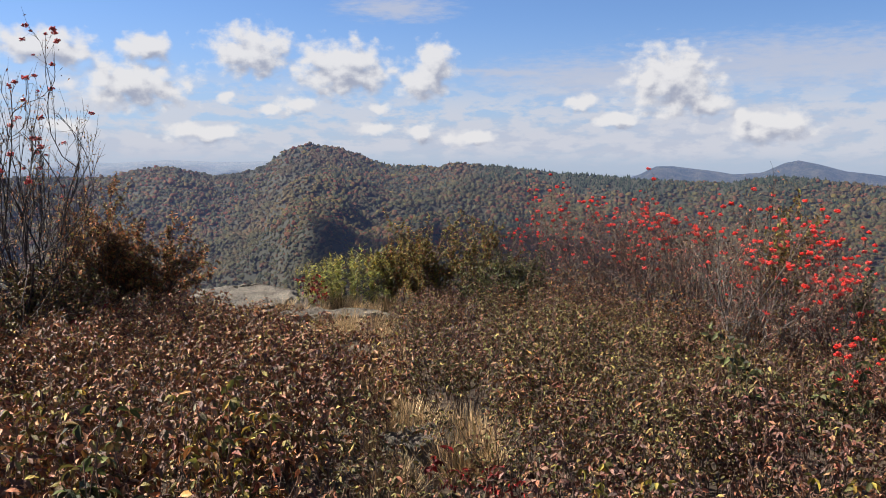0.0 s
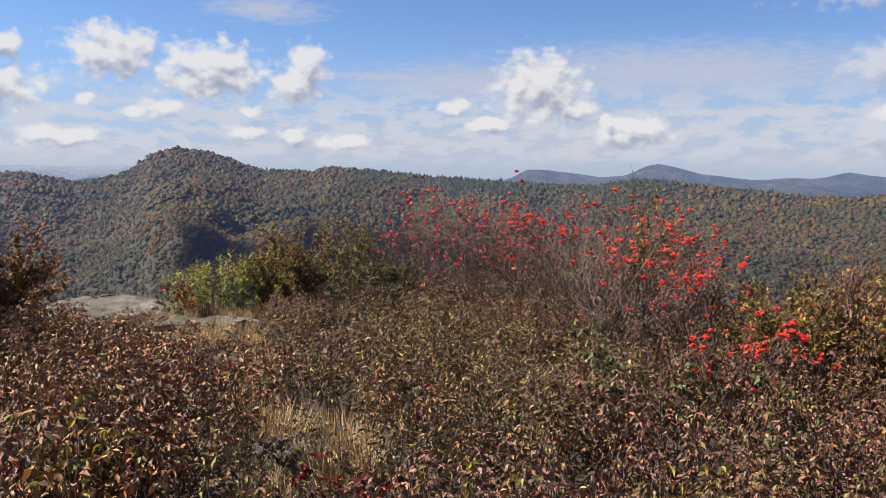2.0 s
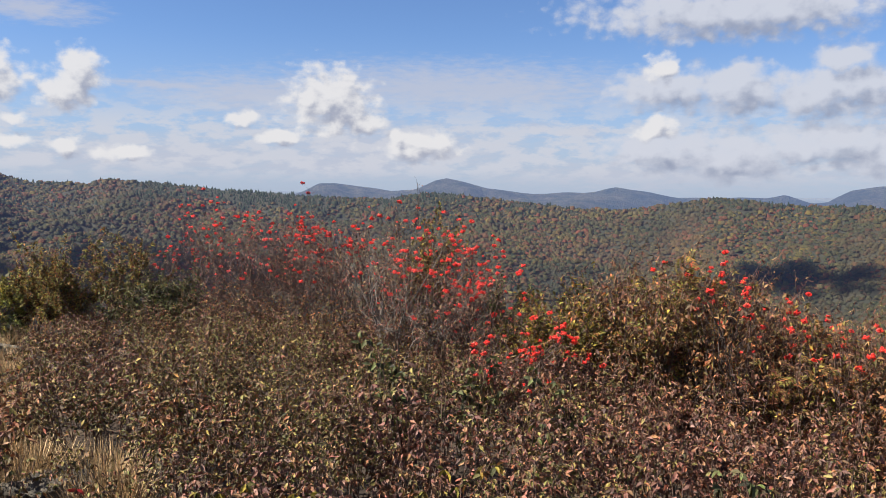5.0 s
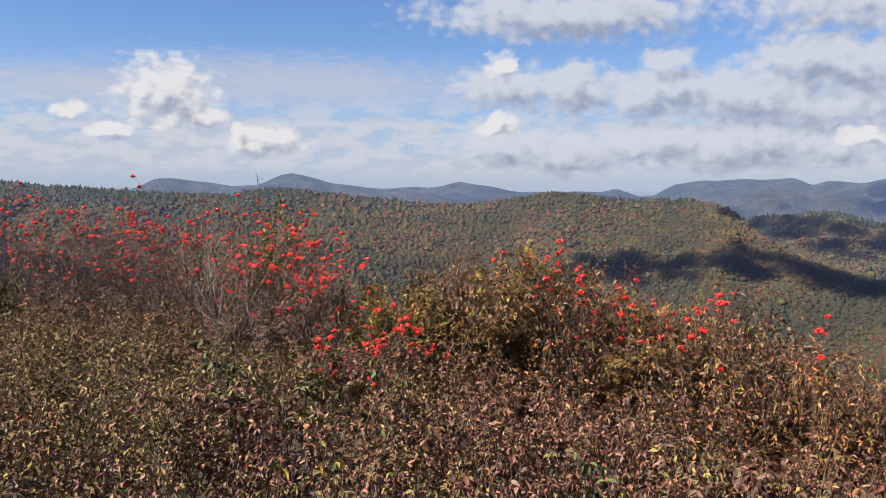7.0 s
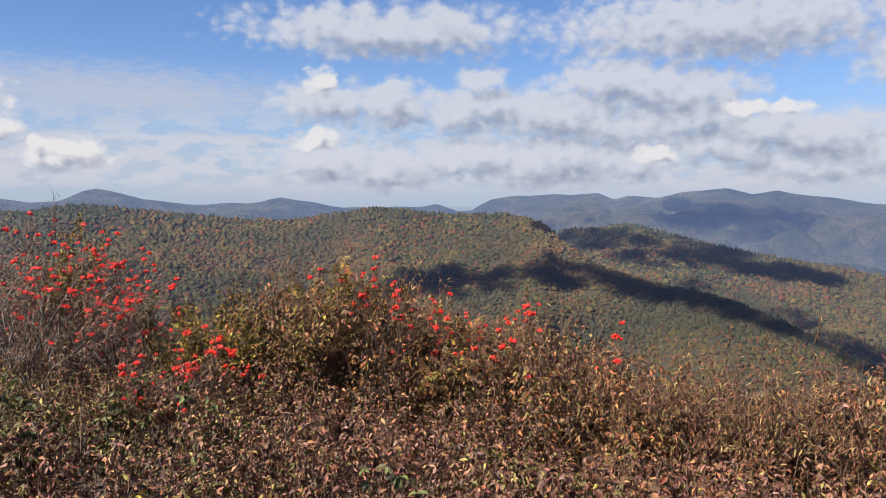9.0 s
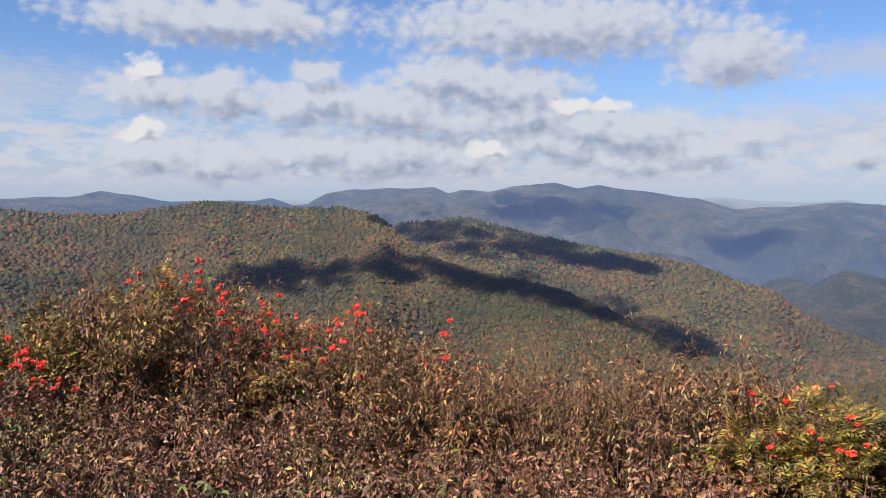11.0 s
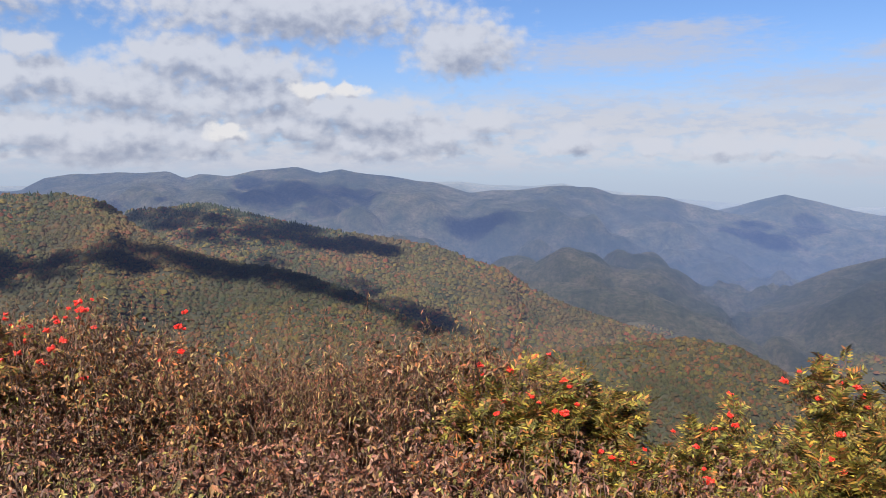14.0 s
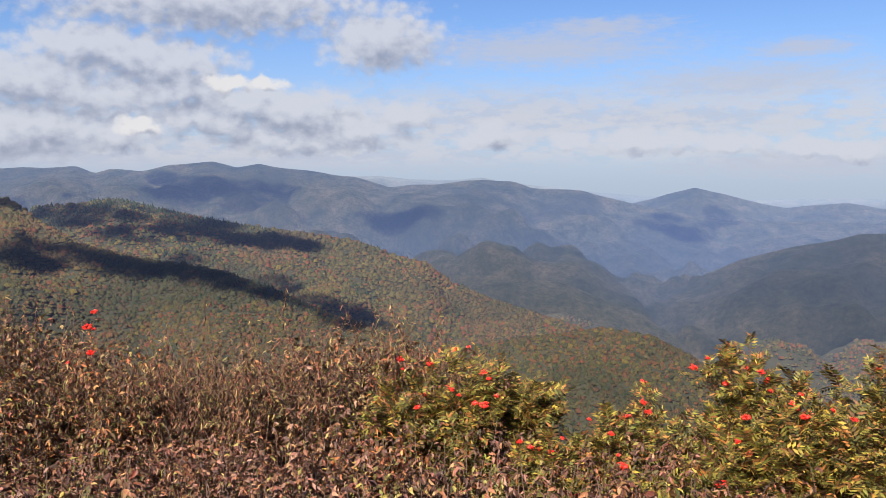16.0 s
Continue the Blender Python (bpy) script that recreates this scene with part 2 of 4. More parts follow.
leaf_dusk = leafy("dusky_leaf", even([DUSK, (0.165, 0.055, 0.036), (0.185, 0.092, 0.070), MAROON, (0.170, 0.070, 0.050), (0.20, 0.105, 0.062), BROWN, (0.21, 0.070, 0.032), (0.180, 0.098, 0.074), (0.24, 0.13, 0.055), (0.17, 0.14, 0.034), BROWN]), rough=0.55, gloss=0.30)
leaf_wither = leafy("withered_leaf", even([(0.215, 0.110, 0.050), (0.185, 0.070, 0.036), (0.235, 0.150, 0.060), (0.20, 0.062, 0.034), (0.165, 0.070, 0.040), (0.225, 0.160, 0.055), (0.150, 0.055, 0.036), (0.150, 0.130, 0.038)]), 0.12)
leaf_twig = leafy("red_brown_leaf", even([(0.19, 0.055, 0.038), (0.16, 0.075, 0.045), (0.21, 0.045, 0.034), (0.15, 0.085, 0.048), (0.20, 0.12, 0.06), (0.14, 0.11, 0.04)]), 0.1)
leaf_dry = leafy("dry_leaf", even([(0.137, 0.072, 0.036), BROWN, (0.173, 0.108, 0.043), RUST, (0.144, 0.061, 0.029), (0.202, 0.144, 0.058), BROWN, (0.115, 0.094, 0.029)]))
leaf_gold = leafy("yellow_green_leaf", even([(0.265, 0.204, 0.028), (0.165, 0.154, 0.023), (0.297, 0.184, 0.028), (0.111, 0.118, 0.021), (0.265, 0.097, 0.022), (0.208, 0.168, 0.026), (0.139, 0.131, 0.022), (0.191, 0.084, 0.022)]), 0.24)
leaf_amber = leafy("amber_leaf", even([(0.27, 0.19, 0.036), (0.22, 0.10, 0.028), (0.16, 0.14, 0.03), (0.30, 0.15, 0.035), (0.20, 0.17, 0.032), (0.19, 0.06, 0.024)]), 0.2)
leaf_green = leafy("green_leaf", even([GREEN, (0.08, 0.10, 0.03), (0.06, 0.07, 0.025), OLIVE, (0.11, 0.13, 0.04), (0.12, 0.08, 0.03)]), 0.25)
leaf_rusty = leafy("rusty_leaf", even([(0.27, 0.125, 0.052), (0.33, 0.140, 0.052), (0.36, 0.115, 0.040), (0.165, 0.130, 0.042), (0.20, 0.105, 0.045), (0.36, 0.190, 0.064), (0.22, 0.18, 0.044)]), 0.3)
leaf_weed = leafy("goldenrod_leaf", even([(0.22, 0.245, 0.045), (0.17, 0.20, 0.04), (0.26, 0.25, 0.05), (0.32, 0.25, 0.05)]), 0.3)
leaf_orange = leafy("orange_leaf", even([ORANGE, (0.36, 0.17, 0.05), RUST, (0.30, 0.20, 0.05), ORANGE, (0.22, 0.07, 0.03)]), 0.3)
leaf_red = leafy("red_leaf", even([(0.33, 0.02, 0.02), (0.25, 0.03, 0.025), (0.15, 0.02, 0.02)]), 0.3)
flower = leafy("goldenrod_flower", even([(0.5, 0.38, 0.03), (0.35, 0.30, 0.05), (0.25, 0.2, 0.06)]), 0.2)
straw = leafy("dry_grass", even([(0.52, 0.36, 0.19), (0.46, 0.31, 0.16), (0.36, 0.24, 0.12), (0.58, 0.43, 0.25), (0.38, 0.30, 0.14)]), 0.2, 0.7)
berry_red = material("red_berry", lambda n, at: n.ramp(n.t.nodes.new("ShaderNodeNewGeometry").outputs["Random Per Island"],
                     even([(0.56, 0.014, 0.010), (0.44, 0.010, 0.008), (0.64, 0.028, 0.014)])), 0.32, None, 0.0, 0.5)
berry_dark = material("dark_red_berry", lambda n, at: n.ramp(n.t.nodes.new("ShaderNodeNewGeometry").outputs["Random Per Island"],
                      even([(0.32, 0.02, 0.018), (0.22, 0.018, 0.015), (0.42, 0.03, 0.02)])), 0.35, None, 0.0, 0.5)
bark_grey = material("grey_bark", lambda n, at: n.ramp(n.noise(at, 30.0, 4.0).outputs[0], [(0.3, (0.06, 0.048, 0.04)), (0.55, (0.12, 0.10, 0.088)), (0.75, (0.24, 0.215, 0.19))]),
                     0.85, lambda n, at: (n.noise(at, 120.0, 3.0).outputs[0], 0.5, 0.003))
bark_ash = material("ash_bark", lambda n, at: n.ramp(n.noise(at, 25.0, 4.0).outputs[0], [(0.3, (0.035, 0.022, 0.018)), (0.55, (0.075, 0.048, 0.040)), (0.78, (0.17, 0.14, 0.12))]),
                    0.8, lambda n, at: (n.noise(at, 120.0, 3.0).outputs[0], 0.5, 0.003))
bark_brown = material("brown_bark", lambda n, at: n.ramp(n.noise(at, 40.0, 4.0).outputs[0], [(0.3, (0.055, 0.032, 0.024)), (0.6, (0.12, 0.07, 0.05)), (0.8, (0.22, 0.15, 0.11))]),
                      0.8, lambda n, at: (n.noise(at, 150.0, 3.0).outputs[0], 0.4, 0.002))

bark_dark = material("dark_bark", lambda n, at: n.ramp(n.noise(at, 30.0, 4.0).outputs[0], [(0.3, (0.020, 0.014, 0.012)), (0.6, (0.045, 0.030, 0.025)), (0.8, (0.10, 0.08, 0.065))]),
                     0.85, lambda n, at: (n.noise(at, 140.0, 3.0).outputs[0], 0.5, 0.003))


def rock_color(n, at):
    a = n.ramp(n.noise(at, 2.6, 7.0, 0.7).outputs[0], [(0.30, (0.045, 0.037, 0.029)), (0.5, (0.105, 0.086, 0.066)), (0.68, (0.20, 0.170, 0.134))])
    a = n.mix(n.map(n.noise(at, 11.0, 5.0, 0.65).outputs[0], 0.50, 0.62, 0.0, 0.8), a, (0.075, 0.068, 0.052))
    return n.mix(n.map(n.noise(at, 45.0, 3.0).outputs[0], 0.54, 0.70, 0.0, 0.7), a, (0.04, 0.036, 0.03))


rock = material("weathered_gneiss", rock_color, 0.85, lambda n, at: (n.noise(at, 9.0, 9.0, 0.75).outputs[0], 1.0, 0.07))


def soil_color(n, at):
    a = n.ramp(n.noise(at, 3.0, 6.0).outputs[0], [(0.3, (0.014, 0.009, 0.006)), (0.52, (0.042, 0.028, 0.018)), (0.75, (0.10, 0.07, 0.042))])
    # far ground is painted dark so gaps between crowns read as shade
    far = n.ramp(n.noise(at, 0.035, 8.0, 0.7).outputs[0], [(0.3, (0.013, 0.014, 0.008)), (0.5, (0.022, 0.021, 0.011)), (0.7, (0.034, 0.028, 0.015))])
    return n.mix(n.map(n.vec("LENGTH", at), 25.0, 80.0), a, far)


soil = material("mountain_ground", soil_color, 0.95, lambda n, at: (n.noise(at, 12.0, 6.0).outputs[0], 0.6, 0.05))
FOREST = [(0.065, 0.051, 0.018), (0.044, 0.044, 0.018), (0.081, 0.054, 0.018), (0.056, 0.050, 0.018), (0.089, 0.045, 0.020), (0.033, 0.037, 0.017), (0.100, 0.043, 0.021),
          (0.068, 0.058, 0.020), (0.100, 0.075, 0.020), (0.109, 0.037, 0.021), (0.065, 0.043, 0.026), (0.027, 0.032, 0.017), (0.078, 0.062, 0.029)]


def forest_color(n, at):
    r = n.t.nodes.new("ShaderNodeNewGeometry").outputs["Random Per Island"]
    a = n.ramp(r, even(FOREST), "CONSTANT")
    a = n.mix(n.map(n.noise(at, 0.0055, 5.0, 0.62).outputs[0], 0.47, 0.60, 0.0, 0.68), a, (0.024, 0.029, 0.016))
    a = n.mix(n.map(n.noise(n.vec("ADD", at, (700.0, 300.0, 0.0)), 0.007, 5.0, 0.6).outputs[0], 0.50, 0.64, 0.0, 0.38), a, (0.096, 0.054, 0.031))
    a = n.mix(n.map(n.noise(n.vec("ADD", at, (100.0, 900.0, 0.0)), 0.006, 5.0, 0.6).outputs[0], 0.52, 0.66, 0.0, 0.38), a, (0.088, 0.072, 0.028))
    return n.mix(n.map(n.noise(at, 0.9, 3.0).outputs[0], 0.40, 0.7, 0.0, 0.38), a, (0.024, 0.028, 0.017))


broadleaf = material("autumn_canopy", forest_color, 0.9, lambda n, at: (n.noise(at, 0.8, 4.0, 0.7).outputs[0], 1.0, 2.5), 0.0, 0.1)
conifer = material("spruce_needles", lambda n, at: n.ramp(n.t.nodes.new("ShaderNodeNewGeometry").outputs["Random Per Island"],
                   even([(0.010, 0.016, 0.010), (0.015, 0.021, 0.012), (0.020, 0.025, 0.014)])), 0.9, None, 0.0, 0.1)


def paint_haze(m):
    """Paints haze into slopes beyond 500 m, a backdrop that never shifts: a blue emission that grows with the distance
    and in the valleys.
    """
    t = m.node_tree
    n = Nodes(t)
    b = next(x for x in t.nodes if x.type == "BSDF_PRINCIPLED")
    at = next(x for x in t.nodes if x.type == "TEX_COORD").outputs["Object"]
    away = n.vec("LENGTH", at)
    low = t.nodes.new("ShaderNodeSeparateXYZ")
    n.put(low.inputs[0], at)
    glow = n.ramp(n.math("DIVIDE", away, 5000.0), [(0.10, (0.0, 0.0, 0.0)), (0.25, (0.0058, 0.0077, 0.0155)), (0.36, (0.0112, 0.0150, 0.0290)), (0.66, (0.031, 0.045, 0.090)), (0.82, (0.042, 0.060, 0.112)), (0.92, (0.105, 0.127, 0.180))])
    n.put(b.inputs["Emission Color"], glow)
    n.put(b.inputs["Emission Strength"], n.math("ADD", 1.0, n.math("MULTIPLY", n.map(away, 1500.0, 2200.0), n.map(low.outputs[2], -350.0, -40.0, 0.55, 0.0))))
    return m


def far_color(n, at):
    a = n.ramp(n.noise(at, 0.012, 10.0, 0.72).outputs[0], [(0.34, (0.028, 0.036, 0.020)), (0.5, (0.072, 0.068, 0.036)), (0.66, (0.115, 0.094, 0.056))])
    a = n.mix(n.map(n.noise(at, 0.09, 4.0, 0.7).outputs[0], 0.4, 0.7, 0.0, 0.65), a, (0.026, 0.034, 0.022))
    return n.mix(n.map(n.noise(at, 0.0022, 4.0, 0.6).outputs[0], 0.48, 0.62, 0.0, 0.6), a, (0.022, 0.03, 0.022))


# Crowns, spruces and ground carry the painted haze too, as a faint emission.
paint_haze(broadleaf), paint_haze(conifer), paint_haze(soil)
far_forest = paint_haze(material("haze_painted_forest", far_color, 0.95, lambda n, at: (n.noise(at, 0.06, 8.0, 0.8).outputs[0], 1.0, 45.0), 0.0, 0.05))


# ---- building ----
def mesh(name, verts, tris, smooth=False):
    me = bpy.data.meshes.new(name)
    verts, tris = np.asarray(verts, np.float32), np.asarray(tris, np.int32)
    me.vertices.add(len(verts))
    me.vertices.foreach_set("co", verts.ravel())
    me.loops.add(len(tris) * 3)
    me.loops.foreach_set("vertex_index", tris.ravel())
    me.polygons.add(len(tris))
    me.polygons.foreach_set("loop_start", np.arange(0, len(tris) * 3, 3, dtype=np.int32))
    me.update(calc_edges=True)
    if smooth:
        me.polygons.foreach_set("use_smooth", np.ones(len(tris), bool))
    return me


def part(name, me, mat, parent=None, label="", kind=""):
    if not me.materials:
        me.materials.append(mat)
    ob = new(name, me)
    ob.parent = parent
    return tagged(ob, label, kind=kind)


def join(pieces):
    verts, tris, k = [], [], 0
    for v, f in pieces:
        verts.append(np.asarray(v, float)), tris.append(np.asarray(f, int) + k)
        k += len(v)
    return np.concatenate(verts), np.concatenate(tris)


def join_stem(pieces):
    """Joins a stem and its twigs into one surface: each twig is grafted to the nearest point of what bears it."""
    verts, tris = join(pieces)
    graft, k = [], len(pieces[0][0])
    for v, f in pieces[1:]:
        near = int(np.argmin(np.sum((verts[:k] - v[0]) ** 2, axis=1)))
        graft.append((near, k, k + 1))
        k += len(v)
    return verts, np.concatenate([tris, np.array(graft)]) if graft else tris


def spread_out(shape, turns, places):
    """Copies of a small shape (verts, tris), turned and placed, as one set of verts and tris."""
    v, f = shape
    out = np.einsum("nij,kj->nki", turns, v) + places[:, None, :]
    tris = f[None] + (np.arange(len(places)) * len(v))[:, None, None]
    return out.reshape(-1, 3), tris.reshape(-1, 3)


def unit(v):
    return v / np.maximum(np.linalg.norm(v, axis=-1, keepdims=True), 1e-9)


def turns_along(way, normal, size):
    """Matrices that lay a leaf's length (y) along way, its face (z) towards normal, scaled by size."""
    y = unit(way)
    x = unit(np.cross(y, normal))
    z = np.cross(x, y)
    return np.stack([x, y, z], axis=-1) * np.asarray(size)[:, None, None]


def tube(points, radii, sides=3):
    p = np.asarray(points, float)
    way = unit(np.gradient(p, axis=0))
    side = unit(np.cross(way, np.array([0.31, 0.77, 0.12])))
    up = np.cross(way, side)
    a = np.linspace(0, 2 * np.pi, sides, endpoint=False)
    ring = side[:, None] * np.cos(a)[None, :, None] + up[:, None] * np.sin(a)[None, :, None]
    v = (p[:, None] + ring * np.asarray(radii)[:, None, None]).reshape(-1, 3)
    f = []
    for i in range(len(p) - 1):
        for j in range(sides):
            a0, b0 = i * sides + j, i * sides + (j + 1) % sides
            f += [(a0, b0, b0 + sides), (a0, b0 + sides, a0 + sides)]
    return v, np.array(f)


LEAF = (np.array([(0, 0, 0), (-0.22, 0.32, 0.07), (0.22, 0.32, 0.07), (-0.19, 0.66, 0.00), (0.19, 0.66, 0.00), (0, 0.5, -0.06), (0.03, 1, -0.32)]),
        np.array([(0, 5, 1), (0, 2, 5), (1, 5, 3), (2, 4, 5), (3, 5, 6), (5, 4, 6)]))
DIAMOND = (np.array([(0, 0, 0), (-0.21, 0.45, 0.07), (0.21, 0.45, 0.07), (0, 1, -0.15)]), np.array([(0, 3, 1), (0, 2, 3)]))
NARROW = (np.array([(0, 0, 0), (-0.16, 0.4, -0.03), (0.16, 0.4, -0.03), (0, 1, -0.08)]), np.array([(0, 2, 1), (1, 2, 3)]))
HANGING = (np.array([(0, 0, 0), (-0.10, 0.35, 0.03), (0.10, 0.35, 0.03), (0.02, 1, 0.10)]), np.array([(0, 2, 1), (1, 2, 3)]))
BLADE = (np.array([(-0.012, 0, 0), (0.012, 0, 0), (-0.010, 0.5, 0.05), (0.010, 0.5, 0.05), (0, 1, 0.22)]), np.array([(0, 1, 3), (0, 3, 2), (2, 3, 4)]))


def pinnate():
    """A mountain ash leaf: a bent stalk with paired narrow leaflets and one at the tip."""
    rng, pieces = np.random.default_rng(3), []
    pieces.append((np.array([(-0.008, 0, 0), (0.008, 0, 0), (-0.006, 0.45, -0.01), (0.006, 0.45, -0.01), (0, 0.86, -0.12)]), np.array([(0, 1, 3), (0, 3, 2), (2, 3, 4)])))
    for t in np.linspace(0.20, 0.84, 5):
        for s in (-1, 1):
            way = np.array([[s * 0.9, 0.5, -0.15 + 0.15 * rng.random()]])
            base_at = np.array([[0, t, 0.10 * t - 0.28 * t * t]])
            pieces.append(spread_out(NARROW, turns_along(way, np.array([[0, 0.1, 1.0]]), [0.40 - 0.10 * abs(t - 0.5)]), base_at))
    pieces.append(spread_out(NARROW, turns_along(np.array([[0, 1, -0.4]]), np.array([[0, 0.3, 1.0]]), [0.3]), np.array([[0, 0.84, -0.11]])))
    return join(pieces)


PINNATE = pinnate()


def limbs(seed, stems, height, lean, levels=3, thick=0.012, fork=4, curve=0.35, rise=0.12, base=0.10, width=None):
    """Branching stems from one root, as tall as height: one shape a stem, and the tips of the twigs as places and ways."""
    rng = np.random.default_rng(seed)
    shapes, tips, ways = [], [], []

    def grow(tubes, p, way, length, r, level):
        pts, q, w = [p], p.copy(), way.copy()
        k = (5, 4, 3, 2)[level]
        for i in range(k):
            w = unit(w + rng.normal(0, curve * 0.5, 3) + np.array([0, 0, rise]))
            q = q + w * length / k
            pts.append(q.copy())
        tubes.append((pts, np.linspace(r, r * 0.5, k + 1), 5 if level == 0 and r > 0.008 else 3))
        tips.append(q), ways.append(w)
        if level + 1 >= levels:
            return
        for j in range(fork):
            s = 0.30 + 0.70 * (j + rng.random()) / fork
            i = min(int(s * k), k - 1)
            at = pts[i] + (pts[i + 1] - pts[i]) * (s * k - i)
            d = unit(unit(pts[i + 1] - pts[i]) + rng.normal(0, 0.6, 3) + np.array([0, 0, rise]))
            grow(tubes, at, d, length * (0.60 - 0.08 * level) * rng.uniform(0.7, 1.15), max(r * 0.55, 0.0014), level + 1)

    for i in range(stems):
        a = 2 * math.pi * (i + rng.random()) / stems
        out = np.array([math.cos(a), math.sin(a), 0.0])
        tubes = []
        grow(tubes, out * base * rng.random(), unit(out * lean * rng.uniform(0.3, 1.2) + np.array([0, 0, 1.0])), rng.uniform(0.6, 0.9), thick * rng.uniform(0.7, 1.2) , 0)
        shapes.append(tubes)
    tips, ways = np.array(tips), np.array(ways)
    up = height / np.percentile(tips[:, 2], 99.4) * 1.05
    wide = up if width is None else 0.5 * width / np.percentile(np.hypot(tips[:, 0], tips[:, 1]), 95)
    k = np.array([wide, wide, up])
    made = [join_stem([tube(np.array(pts) * k, rad, n0) for pts, rad, n0 in tubes]) for tubes in shapes]
    return made, tips * k, ways


def stand_stems(top, made, mat):
    for shape in made:
        part("stem", mesh("stem", *shape), mat, top)


def tufts(rng, places, ways, each, shape, size, spread, hang, back=0.12):
    """Leaves round the ends of twigs. hang: how far they droop."""
    p = np.repeat(places, each, axis=0) - np.repeat(ways, each, axis=0) * rng.random((len(places) * each, 1)) * back
    w = unit(np.repeat(ways, each, axis=0) * 0.5 + rng.normal(0, spread, p.shape) - np.array([0, 0, hang]))
    n0 = rng.normal(0, 0.35, p.shape) + np.array([0, 0, 1.0])
    return spread_out(shape, turns_along(w, n0, rng.uniform(size[0], size[1], len(p))), p)


def compound(rng, places, outward, size, leaflets=(3, 5), hang=0.5, shape=LEAF):
    """Leaves of three or five leaflets that fan from one stalk."""
    ps, ws, ns, ss = [], [], [], []
    for k in range(leaflets[1]):
        use = rng.random(len(places)) < (1.0 if k < leaflets[0] else 0.55)
        a = (k - (leaflets[1] - 1) / 2) * 0.75 + rng.normal(0, 0.2, len(places))
        side = unit(np.cross(outward, np.array([0, 0, 1.0])))
        w = outward * np.cos(a)[:, None] + side * np.sin(a)[:, None] - np.array([0, 0, hang]) * rng.uniform(-0.3, 3.0, (len(places), 1)) + rng.normal(0, 0.22, places.shape)
        nn = rng.normal(0, 0.55, places.shape) + np.array([0, 0, 0.9]) + outward * 0.5
        s = rng.uniform(size[0], size[1], len(places))
        ps.append(places[use]), ws.append(w[use]), ns.append(nn[use]), ss.append(s[use])
    ps, ws, ns, ss = (np.concatenate(x) for x in (ps, ws, ns, ss))
    return spread_out(shape, turns_along(ws, ns, ss), ps)


def thing(name, label, category, group=""):
    return tagged(new(name), label, category, group)


# ---- the lie of the land ----
def value_noise(x, y, seed=0):
    xi, yi = np.floor(x).astype(np.int64), np.floor(y).astype(np.int64)
    fx, fy = x - xi, y - yi
    fx, fy = fx * fx * (3 - 2 * fx), fy * fy * (3 - 2 * fy)

    def h(i, j):
        k = (i * 374761393 + j * 668265263 + seed * 1442695041) & 0x7FFFFFFF
        k = ((k ^ (k >> 13)) * 1274126177) & 0x7FFFFFFF
        return ((k ^ (k >> 16)) & 0xFFFF) / 65535.0
    return (h(xi, yi) * (1 - fx) + h(xi + 1, yi) * fx) * (1 - fy) + (h(xi, yi + 1) * (1 - fx) + h(xi + 1, yi + 1) * fx) * fy


def fbm(x, y, octaves=4, seed=0):
    return sum(value_noise(x * 2 ** i, y * 2 ** i, seed + i) * 0.5 ** (i + 1) for i in range(octaves))


